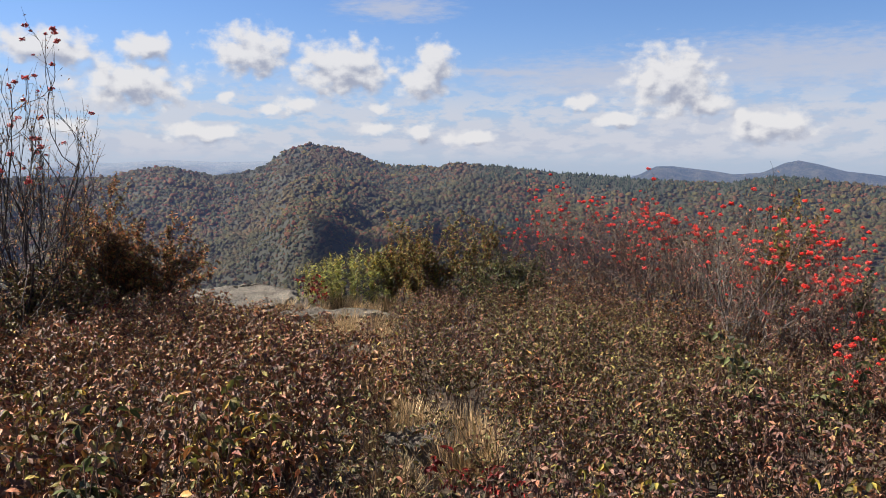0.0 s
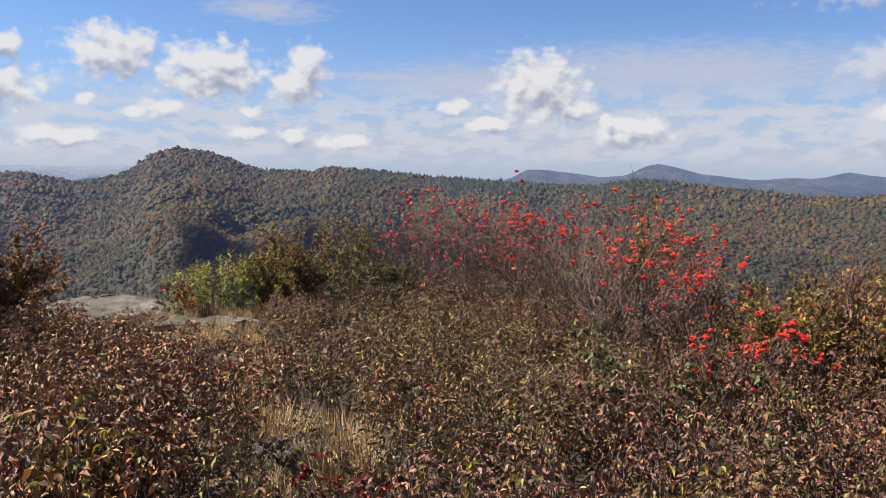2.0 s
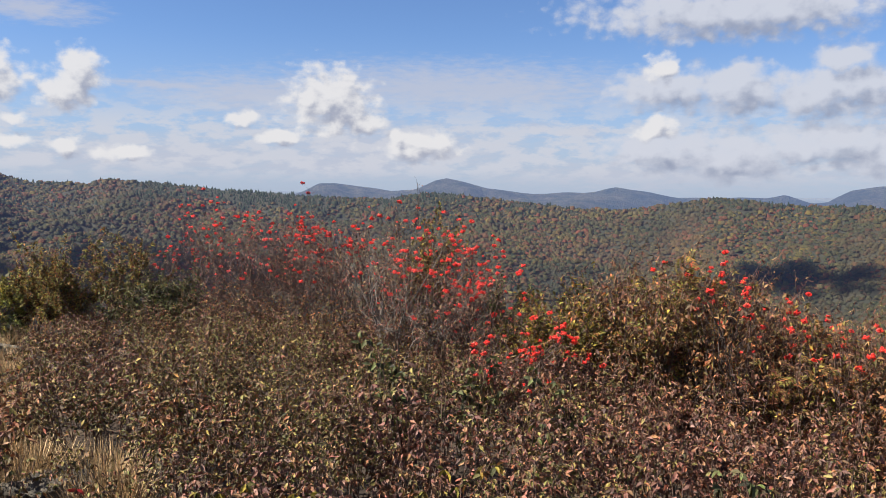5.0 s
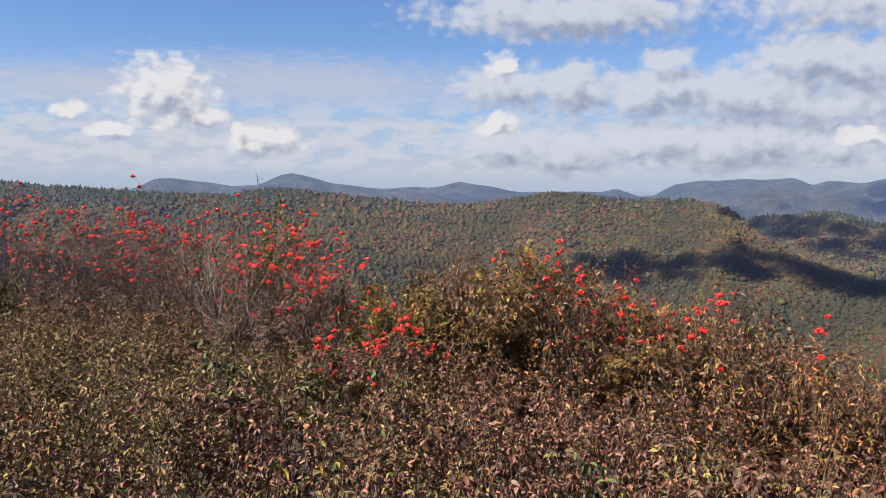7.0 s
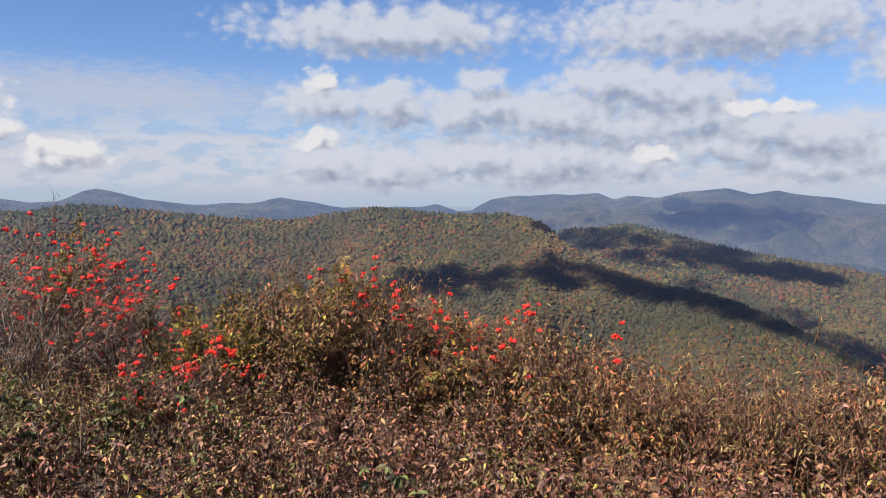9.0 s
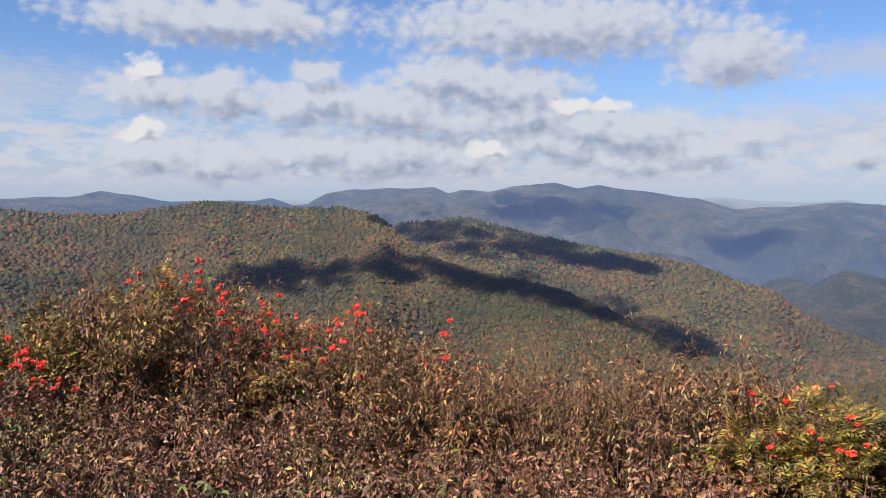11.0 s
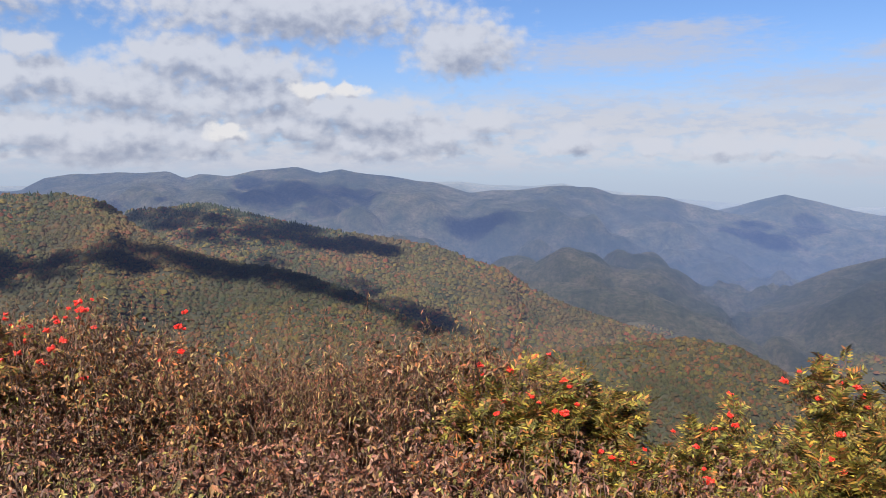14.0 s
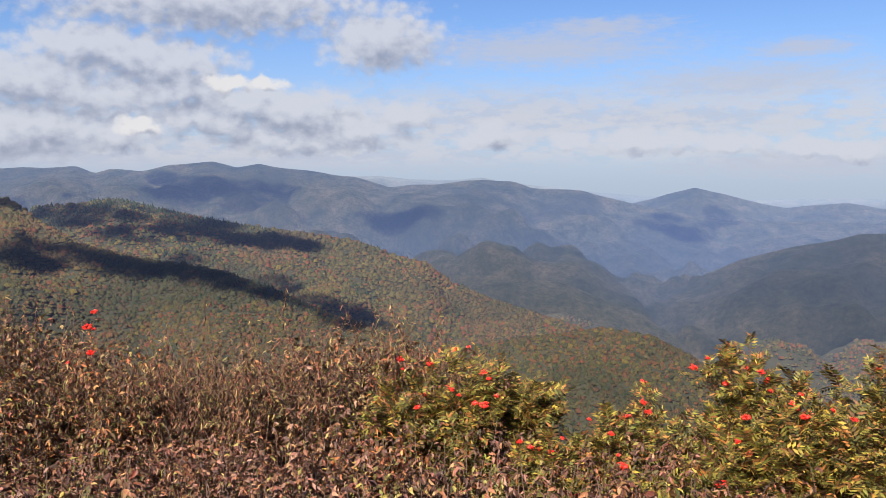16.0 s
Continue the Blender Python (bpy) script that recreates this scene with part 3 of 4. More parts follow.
# ridges: crest as (azimuth, elevation) in degrees, distance as (azimuth, metres), slope before and behind, height of the trees on it
RIDGES = [
    ([(40, -0.8), (30, -0.6), (22, -0.5), (20, 0.14), (18.5, 0.23), (16.9, -0.09), (15.4, -0.38), (13.7, -0.14), (12.2, 0.41), (10.9, 1.42), (9.4, 1.86), (7.6, 1.73), (5.7, 1.1),
      (3.8, 0.49), (0.2, 0.33), (-0.6, 0.65), (-4.5, 0.41), (-8.4, 0.05), (-16, -0.46), (-19.2, -0.46), (-22.5, -0.02), (-26.2, -0.37), (-30.9, -0.84), (-34.6, -1.11), (-36.8, -0.93),
      (-39.2, -0.5), (-41.7, -0.2), (-46.6, -0.63), (-50.5, -0.57), (-52.5, -0.92), (-53.5, -1.3), (-54.6, -2.4), (-57.2, -4.13), (-61.1, -5.23), (-65, -5.86), (-69, -7.25),
      (-73, -9.19), (-78.5, -10.8), (-82.4, -12.4), (-95, -17)],
     [(40, 1720), (20, 1720), (9, 1620), (-10, 1500), (-25, 1430), (-45, 1350), (-50, 1300), (-53.5, 1230), (-57, 1120), (-61, 1060), (-69, 960), (-78, 860), (-82, 800)], 0.33, 0.34, 6.5),
    ([(60, -30), (40, -16), (30, -12), (16, -9.5), (13.5, -7.9), (12, -6.6), (8.9, -5.7), (6.5, -4.3), (3.3, -3.2), (0.9, -2.65), (-2.6, -3.2), (-6.6, -4.0), (-14, -6.0), (-30, -9.0), (-42, -15), (-55, -30)],
     [(30, 1000), (0, 1150), (-30, 1050)], 0.36, 0.36, 8.0),
    ([(-50, -4), (-54.8, -1.69), (-56.8, -1.62), (-59.4, -1.22), (-61.5, -1.81), (-65.1, -2.69), (-69, -3.41), (-72.2, -3.87), (-75.3, -4.44), (-77.7, -5.39), (-80, -5.94),
      (-81.6, -7.25), (-84.6, -8.5), (-88.2, -9.6), (-93.6, -11.2), (-110, -18)],
     [(-50, 1700), (-60, 1600), (-75, 1500), (-90, 1350)], 0.33, 0.34, 6.5),
    ([(-74, -14), (-79, -12.6), (-82.4, -11.98), (-85.9, -11.1), (-89.5, -10.45), (-92.4, -10.05), (-95.5, -10.4), (-98.1, -11.58), (-100, -12.77), (-102.2, -15.1), (-110, -22)],
     [(-75, 900), (-110, 850)], 0.36, 0.40, 8.0),
    ([(-72, -5.6), (-77.8, -5.86), (-81.8, -6.75), (-85.7, -6.86), (-89.7, -7.28), (-92, -8.21), (-94.7, -9.28), (-97.4, -10.7), (-99.2, -11.7), (-110, -18)],
     [(-72, 2000), (-90, 1950), (-110, 1700)], 0.30, 0.32, 8.0),
    ([(-88, -14), (-95.5, -8.87), (-97.3, -7.66), (-99.1, -6.64), (-101.2, -5.63), (-104.3, -4.68), (-106.9, -4.16), (-108.2, -3.73), (-109.7, -3.65), (-125, -2.5)],
     [(-90, 2250), (-125, 2250)], 0.30, 0.28, 0.0),
    ([(-96, -16), (-102.1, -12.2), (-104.5, -9.88), (-106.8, -8.82), (-109.8, -8.24), (-125, -6)], [(-95, 1950), (-125, 1850)], 0.32, 0.34, 6.5),
    ([(-5, -2.5), (-12.2, -0.5), (-13.4, -0.22), (-14.5, 0.33), (-15.6, 0.37), (-17.7, 0.13), (-19.5, -0.16), (-21.2, -0.03), (-22.6, 0.67), (-23.4, 0.82), (-24.6, 0.54), (-26.2, 0.09),
      (-29.3, -0.28), (-33.8, -0.05), (-35.1, 0.26), (-36.7, 0.01), (-39.2, -0.46), (-44.6, -0.36), (-45.8, -0.19), (-47.3, -0.62), (-48.3, -0.62), (-49.7, 0.17), (-51.7, 0.45),
      (-57.1, 0.58), (-58.1, 0.19), (-59, 0.43), (-60.9, 0.28), (-62.7, 0.66), (-65.4, 0.92), (-67, 0.58), (-68.5, 0.76), (-71.4, 0.35), (-74.9, -0.12), (-77.3, -0.78), (-80.7, -0.62),
      (-84, -0.31), (-85.9, -0.45), (-87.3, -0.9), (-90.8, -1.1), (-93.8, -1.9), (-100, -3)],
     [(-5, 3300), (-30, 3300), (-50, 3500), (-70, 3300), (-95, 3500)], 0.26, 0.3, 0.0),
    ([(-88, -3.2), (-93.5, -2.05), (-95.3, -1.66), (-96.8, -1.19), (-98.2, -0.85), (-100, -1.25), (-102.5, -1.9), (-103.9, -2.14), (-105.5, -1.94), (-107.5, -1.77), (-109.6, -2.15), (-125, -1.5)],
     [(-85, 4000), (-125, 4000)], 0.24, 0.3, 0.0),
    ([(180, -0.3), (60, 0.0), (26.5, 0.04), (24.6, 0.33), (21.9, 0.23), (18.5, 0.45), (14.8, 0.36), (11.9, 0.45), (5, 0.0), (-30, -0.5), (-74.1, -0.12), (-76.9, -0.08), (-78.8, -0.31),
      (-81.8, -0.39), (-83.9, -0.19), (-85.5, -0.53), (-91.4, -1.2), (-96.1, -1.55), (-100.8, -1.7), (-107.4, -1.55), (-180, -0.3)],
     [(180, 4700), (-180, 4700)], 0.16, 0.3, 0.0),
]


def along(az, rows):
    rows = sorted(rows)
    return np.interp(az, [a for a, _ in rows], [b for _, b in rows], left=rows[0][1], right=rows[-1][1])


def summit(az, r):
    """The ground of the summit itself: nearly flat, falling off faster to the right, then steeply all round."""
    fall = along(az, [(-180, 0.1), (-110, 0.20), (-65, 0.20), (-45, 0.11), (-25, 0.05), (5, 0.035), (40, 0.03), (180, 0.05)])
    edge = along(az, [(-180, 14), (-110, 7.0), (-70, 8.0), (-45, 10), (-20, 12), (5, 12.5), (13, 14.5), (18, 10.5), (40, 10), (180, 14)])
    z = -fall * np.maximum(r - 2.5, 0) - 0.20 * np.maximum(r - edge, 0) - 0.15 * np.maximum(r - edge - 3, 0)
    x, y = -np.sin(np.radians(az)) * r, np.cos(np.radians(az)) * r
    return z + 0.10 * (fbm(x / 1.7 + 9, y / 1.7 + 4, 3, 5) - 0.45) + np.maximum(r - 30, 0) * 0.04 * (fbm(x / 90 + 31, y / 90 + 17, 3, 8) - 0.45)


def land(az, r):
    """Height of the ground at an azimuth and a distance."""
    x, y = -np.sin(np.radians(az)) * r, np.cos(np.radians(az)) * r
    z = np.full(np.broadcast(az, r).shape, -400.0) + 20 * fbm(x / 300 + 7, y / 300 + 3, 3, 2)
    gully = np.clip(np.abs(fbm(x / 520 + 50, y / 520 + 80, 4, 21) - 0.47) * 5.0, 0, 1)
    rib = np.clip(np.abs(fbm(x / 190 + 11, y / 190 + 5, 3, 61) - 0.44) * 4.5, 0, 1)
    fine = fbm(x / 70 + 13, y / 70 + 29, 4, 33) - 0.47
    for crest, far, front, behind, trees in RIDGES:
        d, e = along(az, far), along(az, crest)
        top = EYE + d * np.tan(np.radians(e)) - trees
        before, after = np.maximum(d - r, 0), np.maximum(r - d, 0)
        drop = front * before + behind * after
        k = np.minimum(drop, 150.0)
        z = np.maximum(z, top - drop - (drop * 0.85 if trees == 0 else np.minimum(drop, 200.0) * 0.36) * (0.45 - gully) - k * 0.28 * (0.45 - rib) + np.minimum(drop, 25.0) * fine * 1.2)
    return np.maximum(z, np.where(r < 900, summit(az, r), -500.0))


AZ = np.concatenate([np.arange(-180, -124, 4.0), np.arange(-124, 42, 0.26), np.arange(42, 179, 4.0), [180.0]])
RING = np.concatenate([[0.0, 0.2], np.geomspace(0.5, 30, 46), np.geomspace(32, 500, 26), np.arange(512, 2300, 14.0), np.arange(2300, 4880, 29.0)])
az_grid, ring_grid = np.meshgrid(AZ, RING, indexing="ij")
HEIGHT = land(az_grid, ring_grid)


def sheet(name, i0, i1, mat):
    a, r, z = az_grid[:, i0:i1], ring_grid[:, i0:i1], HEIGHT[:, i0:i1]
    v = np.stack([-np.sin(np.radians(a)) * r, np.cos(np.radians(a)) * r, z], -1).reshape(-1, 3)
    m, k = a.shape
    q = (np.arange(m - 1)[:, None] * k + np.arange(k - 1)[None]).ravel()
    f = np.concatenate([np.stack([q, q + 1, q + k + 1], 1), np.stack([q, q + k + 1, q + k], 1)])
    return part(name, mesh(name, v, f, True), mat, kind="structure")


far_from = int(np.searchsorted(RING, 1775))
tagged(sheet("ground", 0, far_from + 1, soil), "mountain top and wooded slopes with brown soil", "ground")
tagged(sheet("backdrop", far_from, len(RING), far_forest), "distant forested mountain ridges with painted blue haze", "mountains")

# ---- woods on the near ridges: crowns only where the slope is seen from the eye ----
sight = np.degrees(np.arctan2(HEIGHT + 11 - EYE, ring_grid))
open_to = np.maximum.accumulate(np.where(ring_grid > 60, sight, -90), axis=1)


def ground_at(az, r):
    i = np.clip(np.searchsorted(AZ, az) - 1, 0, len(AZ) - 2)
    j = np.clip(np.searchsorted(RING, r) - 1, 0, len(RING) - 2)
    u, w = (az - AZ[i]) / (AZ[i + 1] - AZ[i]), (r - RING[j]) / (RING[j + 1] - RING[j])
    g = HEIGHT
    return (g[i, j] * (1 - u) + g[i + 1, j] * u) * (1 - w) + (g[i, j + 1] * (1 - u) + g[i + 1, j + 1] * u) * w, open_to[i, j]


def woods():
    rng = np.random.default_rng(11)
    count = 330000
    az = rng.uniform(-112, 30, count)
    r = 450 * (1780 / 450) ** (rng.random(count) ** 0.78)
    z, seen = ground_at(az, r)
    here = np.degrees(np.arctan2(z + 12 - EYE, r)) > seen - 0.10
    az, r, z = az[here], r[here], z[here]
    x, y = -np.sin(np.radians(az)) * r, np.cos(np.radians(az)) * r
    # spruce on the crests and in patches
    crest_near = np.zeros(len(r))
    for crest, far, front, behind, trees in (RIDGES[0], RIDGES[2]):
        d, e = along(az, far), along(az, crest)
        crest_near = np.maximum(crest_near, np.exp(-((EYE + d * np.tan(np.radians(e)) - z) / 30.0) ** 2) * (np.abs(d - r) < 220))
    spruce = fbm(x / 160, y / 160, 3, 44) + 0.30 * crest_near * np.clip((6.5 - az) / 3.0, 0.15, 1.0) + 0.13 * np.clip((8 - az) / 6, 0, 1) * np.clip((az + 30) / 8, 0, 1) + rng.normal(0, 0.10, len(r)) > 0.74
    spruce &= rng.random(len(r)) < np.clip((az + 92) / 22, 0, 1)
    size = np.clip(np.exp(rng.normal(-0.10, 0.36, len(r))), 0.4, 2.0) * np.interp(r, [450, 825, 1350, 1700], [0.50, 0.50, 0.80, 0.80])

    five, three = np.linspace(0, 2 * math.pi, 5, endpoint=False), np.linspace(0.4, 2 * math.pi + 0.4, 3, endpoint=False)
    v = [(math.cos(a), math.sin(a), 0.15) for a in five] + [(0.62 * math.cos(a), 0.62 * math.sin(a), 0.92) for a in three]
    f = [(0, 1, 5), (1, 6, 5), (1, 2, 6), (2, 3, 6), (3, 7, 6), (3, 4, 7), (4, 5, 7), (4, 0, 5), (5, 6, 7)]
    crown = np.array(v) * (3.9, 3.9, 4.4), np.array(f)
    v = [(math.cos(a) * 2.1, math.sin(a) * 2.1, 0.3) for a in np.linspace(0, 2 * math.pi, 5, endpoint=False)] + [(0, 0, 5.6)]
    f = [(j, (j + 1) % 5, 5) for j in range(5)]
    spire = np.array(v, float), np.array(f)
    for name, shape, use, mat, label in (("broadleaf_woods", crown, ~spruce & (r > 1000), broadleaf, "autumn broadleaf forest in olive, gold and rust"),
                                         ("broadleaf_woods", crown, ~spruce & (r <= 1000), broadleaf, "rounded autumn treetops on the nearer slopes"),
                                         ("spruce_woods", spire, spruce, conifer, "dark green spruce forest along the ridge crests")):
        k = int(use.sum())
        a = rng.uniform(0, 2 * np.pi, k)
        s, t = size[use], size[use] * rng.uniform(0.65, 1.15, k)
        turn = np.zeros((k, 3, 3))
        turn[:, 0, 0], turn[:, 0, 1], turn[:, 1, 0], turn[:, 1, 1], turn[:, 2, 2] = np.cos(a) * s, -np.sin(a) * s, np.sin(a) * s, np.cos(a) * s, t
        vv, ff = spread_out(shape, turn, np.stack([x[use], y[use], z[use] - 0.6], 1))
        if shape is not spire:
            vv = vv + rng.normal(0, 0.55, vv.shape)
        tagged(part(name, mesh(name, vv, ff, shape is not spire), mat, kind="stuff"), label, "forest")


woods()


# ---- shrubs of the summit ----
def floor_z(az, r):
    return float(summit(np.array([az]), np.array([r]))[0])


def bramble(name, seed, mat, label, canes=17, height=0.78, radius=0.40, nodes=15, size=(0.045, 0.075), bark=bark_brown, shape=LEAF):
    """A thicket of upright canes that carry drooping compound leaves."""
    rng = np.random.default_rng(seed)
    top = thing(name, label, "shrub", "low shrubs of the thicket")
    tubes, where, outs = [], [], []
    for i in range(canes):
        a, q = rng.uniform(0, 2 * np.pi), radius * math.sqrt(rng.random())
        foot = np.array([math.cos(a) * q * 0.75, math.sin(a) * q * 0.75, -0.05])
        h = height * rng.uniform(0.6, 1.08)
        bend = rng.normal(0, 0.10, 2) + foot[:2] * 0.3
        t = np.linspace(0, 1, 6)
        pts = np.stack([foot[0] + bend[0] * t ** 1.6 + rng.normal(0, 0.008, 6), foot[1] + bend[1] * t ** 1.6 + rng.normal(0, 0.008, 6), foot[2] + h * t], 1)
        tubes.append(tube(pts, np.linspace(0.0042, 0.0018, 6), 3))
        s = rng.uniform(0.32, 1.0, nodes) ** 0.7
        at = np.stack([np.interp(s, t, pts[:, k]) for k in range(3)], 1)
        b = rng.uniform(0, 2 * np.pi, nodes)
        out = np.stack([np.cos(b), np.sin(b), rng.uniform(-0.3, 0.35, nodes)], 1)
        where.append(at + out * rng.uniform(0.02, 0.10, (nodes, 1))), outs.append(unit(out))
    part("cane_clump", mesh("cane_clump", *join(tubes)), bark, top, kind="stuff")
    part("leaves", mesh("leaves", *compound(rng, np.concatenate(where), np.concatenate(outs), size, shape=shape), shape is LEAF), mat, top, kind="stuff")
    return top


CLUSTER = {}


def berries(key, mat, count, radius):
    """A flat-topped cluster of small round berries, shared by all that hang."""
    if key not in CLUSTER:
        rng = np.random.default_rng(count)
        ball = bmesh.new()
        bmesh.ops.create_uvsphere(ball, u_segments=5, v_segments=2, radius=0.007)
        bmesh.ops.triangulate(ball, faces=ball.faces[:])
        v = np.array([p.co for p in ball.verts])
        f = np.array([[p.index for p in q.verts] for q in ball.faces])
        ball.free()
        a, q = rng.uniform(0, 2 * np.pi, count), radius * np.sqrt(rng.random(count))
        at = np.stack([np.cos(a) * q, np.sin(a) * q, -0.35 * q * q / radius + rng.normal(0, radius * 0.22, count)], 1)
        turn = np.repeat(np.eye(3)[None], count, 0) * rng.uniform(0.85, 1.35, (count, 1, 1))
        vv, ff = spread_out((v, f), turn, at)
        foot = len(vv)
        stalks_at = np.arange(count) * len(v)
        ff = np.concatenate([ff, np.stack([np.full(count, foot), stalks_at, stalks_at + 1], 1)])
        CLUSTER[key] = mesh("berry_head", np.concatenate([vv, [(0, 0, -radius)]]), ff, True)
        CLUSTER[key].materials.append(mat)
    return CLUSTER[key]


def hang_berries(top, rng, tips, how_many, key, mat, count=26, radius=0.05, tilt=0.5):
    pick = rng.choice(len(tips), min(how_many, len(tips)), replace=False)
    for i in pick:
        ob = new("berry_head", berries(key, mat, count, radius))
        ob.parent = top
        s = rng.uniform(0.5, 1.2)
        ob.matrix_basis = Matrix.Translation(tips[i]) @ pose(0, 0, 0, *(rng.normal(0, 25 * tilt, 2)), rng.uniform(0, 360)) @ Matrix.Diagonal((s, s, s, 1))


def put_down(top, az, r, turn=0.0, size=1.0, sink=0.0):
    x, y = spot(az, r)
    top.matrix_basis = pose(x, y, floor_z(az, r) - sink, 0, 0, turn) @ Matrix.Diagonal((size, size, size, 1))
    return top


def bare_ash(seed, az, r, height, lean, stems, clusters, label, dry=0.5, mat=berry_red, turn=0.0, levels=4, thick=0.011, fork=4, bark=bark_ash, radius=0.030, leaf=None, width=None, curve=0.45):
    """A mountain ash that has dropped most of its leaves: forked grey stems, red berries, a few hanging dry leaves."""
    rng = np.random.default_rng(seed)
    top = thing("mountain_ash", label, "shrub", "mountain ash shrubs with berries")
    wood, tips, ways = limbs(seed, stems, height, lean, levels, thick, fork, curve, 0.08, width=width)
    stand_stems(top, wood, bark)
    use = rng.random(len(tips)) < dry
    if use.any():
        part("dry_leaves", mesh("dry_leaves", *tufts(rng, tips[use], ways[use], 4, NARROW, (0.02, 0.045), 0.5, 0.6, 0.3)), leaf or leaf_rusty, top, kind="stuff")
    order = np.argsort(-(tips[:, 2] + rng.normal(0, 0.18 * height, len(tips))))
    hang_berries(top, rng, tips[order][:int(clusters * 2.2) + 1], clusters, mat.name, mat, 18, radius)
    return put_down(top, az, r, turn)


def leafy_ash(seed, az, r, height, lean, stems, clusters, label, turn=0.0, each=11, mat=None, size=(0.085, 0.14), fork=5, width=None):
    """A mountain ash in yellow-green leaf, each leaf a row of paired leaflets."""
    rng = np.random.default_rng(seed)
    top = thing("mountain_ash", label, "shrub", "mountain ash shrubs with berries")
    wood, tips, ways = limbs(seed, stems, height, lean, 3, 0.007, fork, 0.22, 0.12, width=width)
    stand_stems(top, wood, bark_brown)
    part("leaves", mesh("leaves", *tufts(rng, tips, ways, each, PINNATE, size, 0.55, 0.15, 0.2)), mat or leaf_gold, top, kind="stuff")
    order = np.argsort(-tips[:, 2])
    hang_berries(top, rng, tips[order][:clusters * 3] + np.array([0, 0, 0.05]), clusters, "red_berry", berry_red, 18, 0.028)
    return put_down(top, az, r, turn)


def sapling(seed, mat, label, height=1.25, lean=0.45, stems=6, each=22, size=(0.030, 0.060), fork=4):
    """A thin many-stemmed sapling with withered leaves that hang straight down."""
    rng = np.random.default_rng(seed)
    top = thing("sapling", label, "shrub", "saplings with withered leaves")
    wood, tips, ways = limbs(seed, stems, height, lean, 3, 0.007, fork, 0.28, 0.15)
    stand_stems(top, wood, bark_brown)
    part("leaves", mesh("leaves", *tufts(rng, tips, ways, each, HANGING, size, 0.40, 0.95, 0.30)), mat, top, kind="stuff")
    return top


def dense_shrub(name, seed, az, r, height, lean, stems, mat, label, each=9, size=(0.032, 0.058), fork=5, turn=0.0, levels=3, back=0.3, width=None):
    """A close, twiggy shrub with many small leaves."""
    rng = np.random.default_rng(seed)
    top = thing(name, label, "shrub")
    wood, tips, ways = limbs(seed, stems, height, lean, levels, 0.010, fork, 0.4, 0.08, width=width)
    stand_stems(top, wood, bark_brown)
    part("leaves", mesh("leaves", *tufts(rng, tips, ways, each, DIAMOND, size, 0.6, 0.1, back)), mat, top, kind="stuff")
    return put_down(top, az, r, turn)


def grass_tuft(seed, blades=190, height=0.36, mat=straw, label="tuft of dry straw-coloured grass beside the path"):
    rng = np.random.default_rng(seed)
    top = thing("grass_tuft", label, "grass", "tufts of dry grass")
    a, q = rng.uniform(0, 2 * np.pi, blades), 0.16 * np.sqrt(rng.random(blades))
    out = np.stack([np.cos(a), np.sin(a), np.zeros(blades)], 1)
    way = unit(out * rng.uniform(0.1, 1.5, (blades, 1)) + rng.normal(0, 0.2, (blades, 3)) + np.array([0, 0, 1.0]))
    part("grass_clump", mesh("grass_clump", *spread_out(BLADE, turns_along(way, -out, height * rng.uniform(0.5, 1.15, blades)), out * q[:, None])), mat, top, kind="stuff")
    return top


def goldenrod(seed, height=0.75):
    rng = np.random.default_rng(seed)
    top = thing("goldenrod", "green goldenrod stalk with fading yellow flower head", "wildflower", "stand of goldenrod")
    t = np.linspace(0, 1, 5)
    pts = np.stack([rng.normal(0, 0.05) * t ** 2, rng.normal(0, 0.05) * t ** 2, height * t], 1)
    part("stalk", mesh("stalk", *tube(pts, np.linspace(0.005, 0.002, 5), 3)), leaf_weed, top)
    k = 60
    s = rng.uniform(0.04, 1.0, k)
    at = np.stack([np.interp(s, t, pts[:, i]) for i in range(3)], 1)
    a = rng.uniform(0, 2 * np.pi, k)
    way = np.stack([np.cos(a), np.sin(a), rng.uniform(0.0, 1.0, k)], 1)
    part("leaves", mesh("leaves", *spread_out(NARROW, turns_along(way, np.tile((0, 0, 1.0), (k, 1)), rng.uniform(0.07, 0.13, k)), at)), leaf_weed, top, kind="stuff")
    k = 26
    at = np.tile(pts[-1], (k, 1)) + np.stack([rng.normal(0, 0.03, k), rng.normal(0, 0.03, k), rng.uniform(-0.12, 0.05, k)], 1)
    part("flower_head", mesh("flower_head", *spread_out(NARROW, turns_along(rng.normal(0, 1, (k, 3)), np.tile((0, 0.3, 1.0), (k, 1)), rng.uniform(0.02, 0.05, k)), at)), flower, top, kind="stuff")
    return top


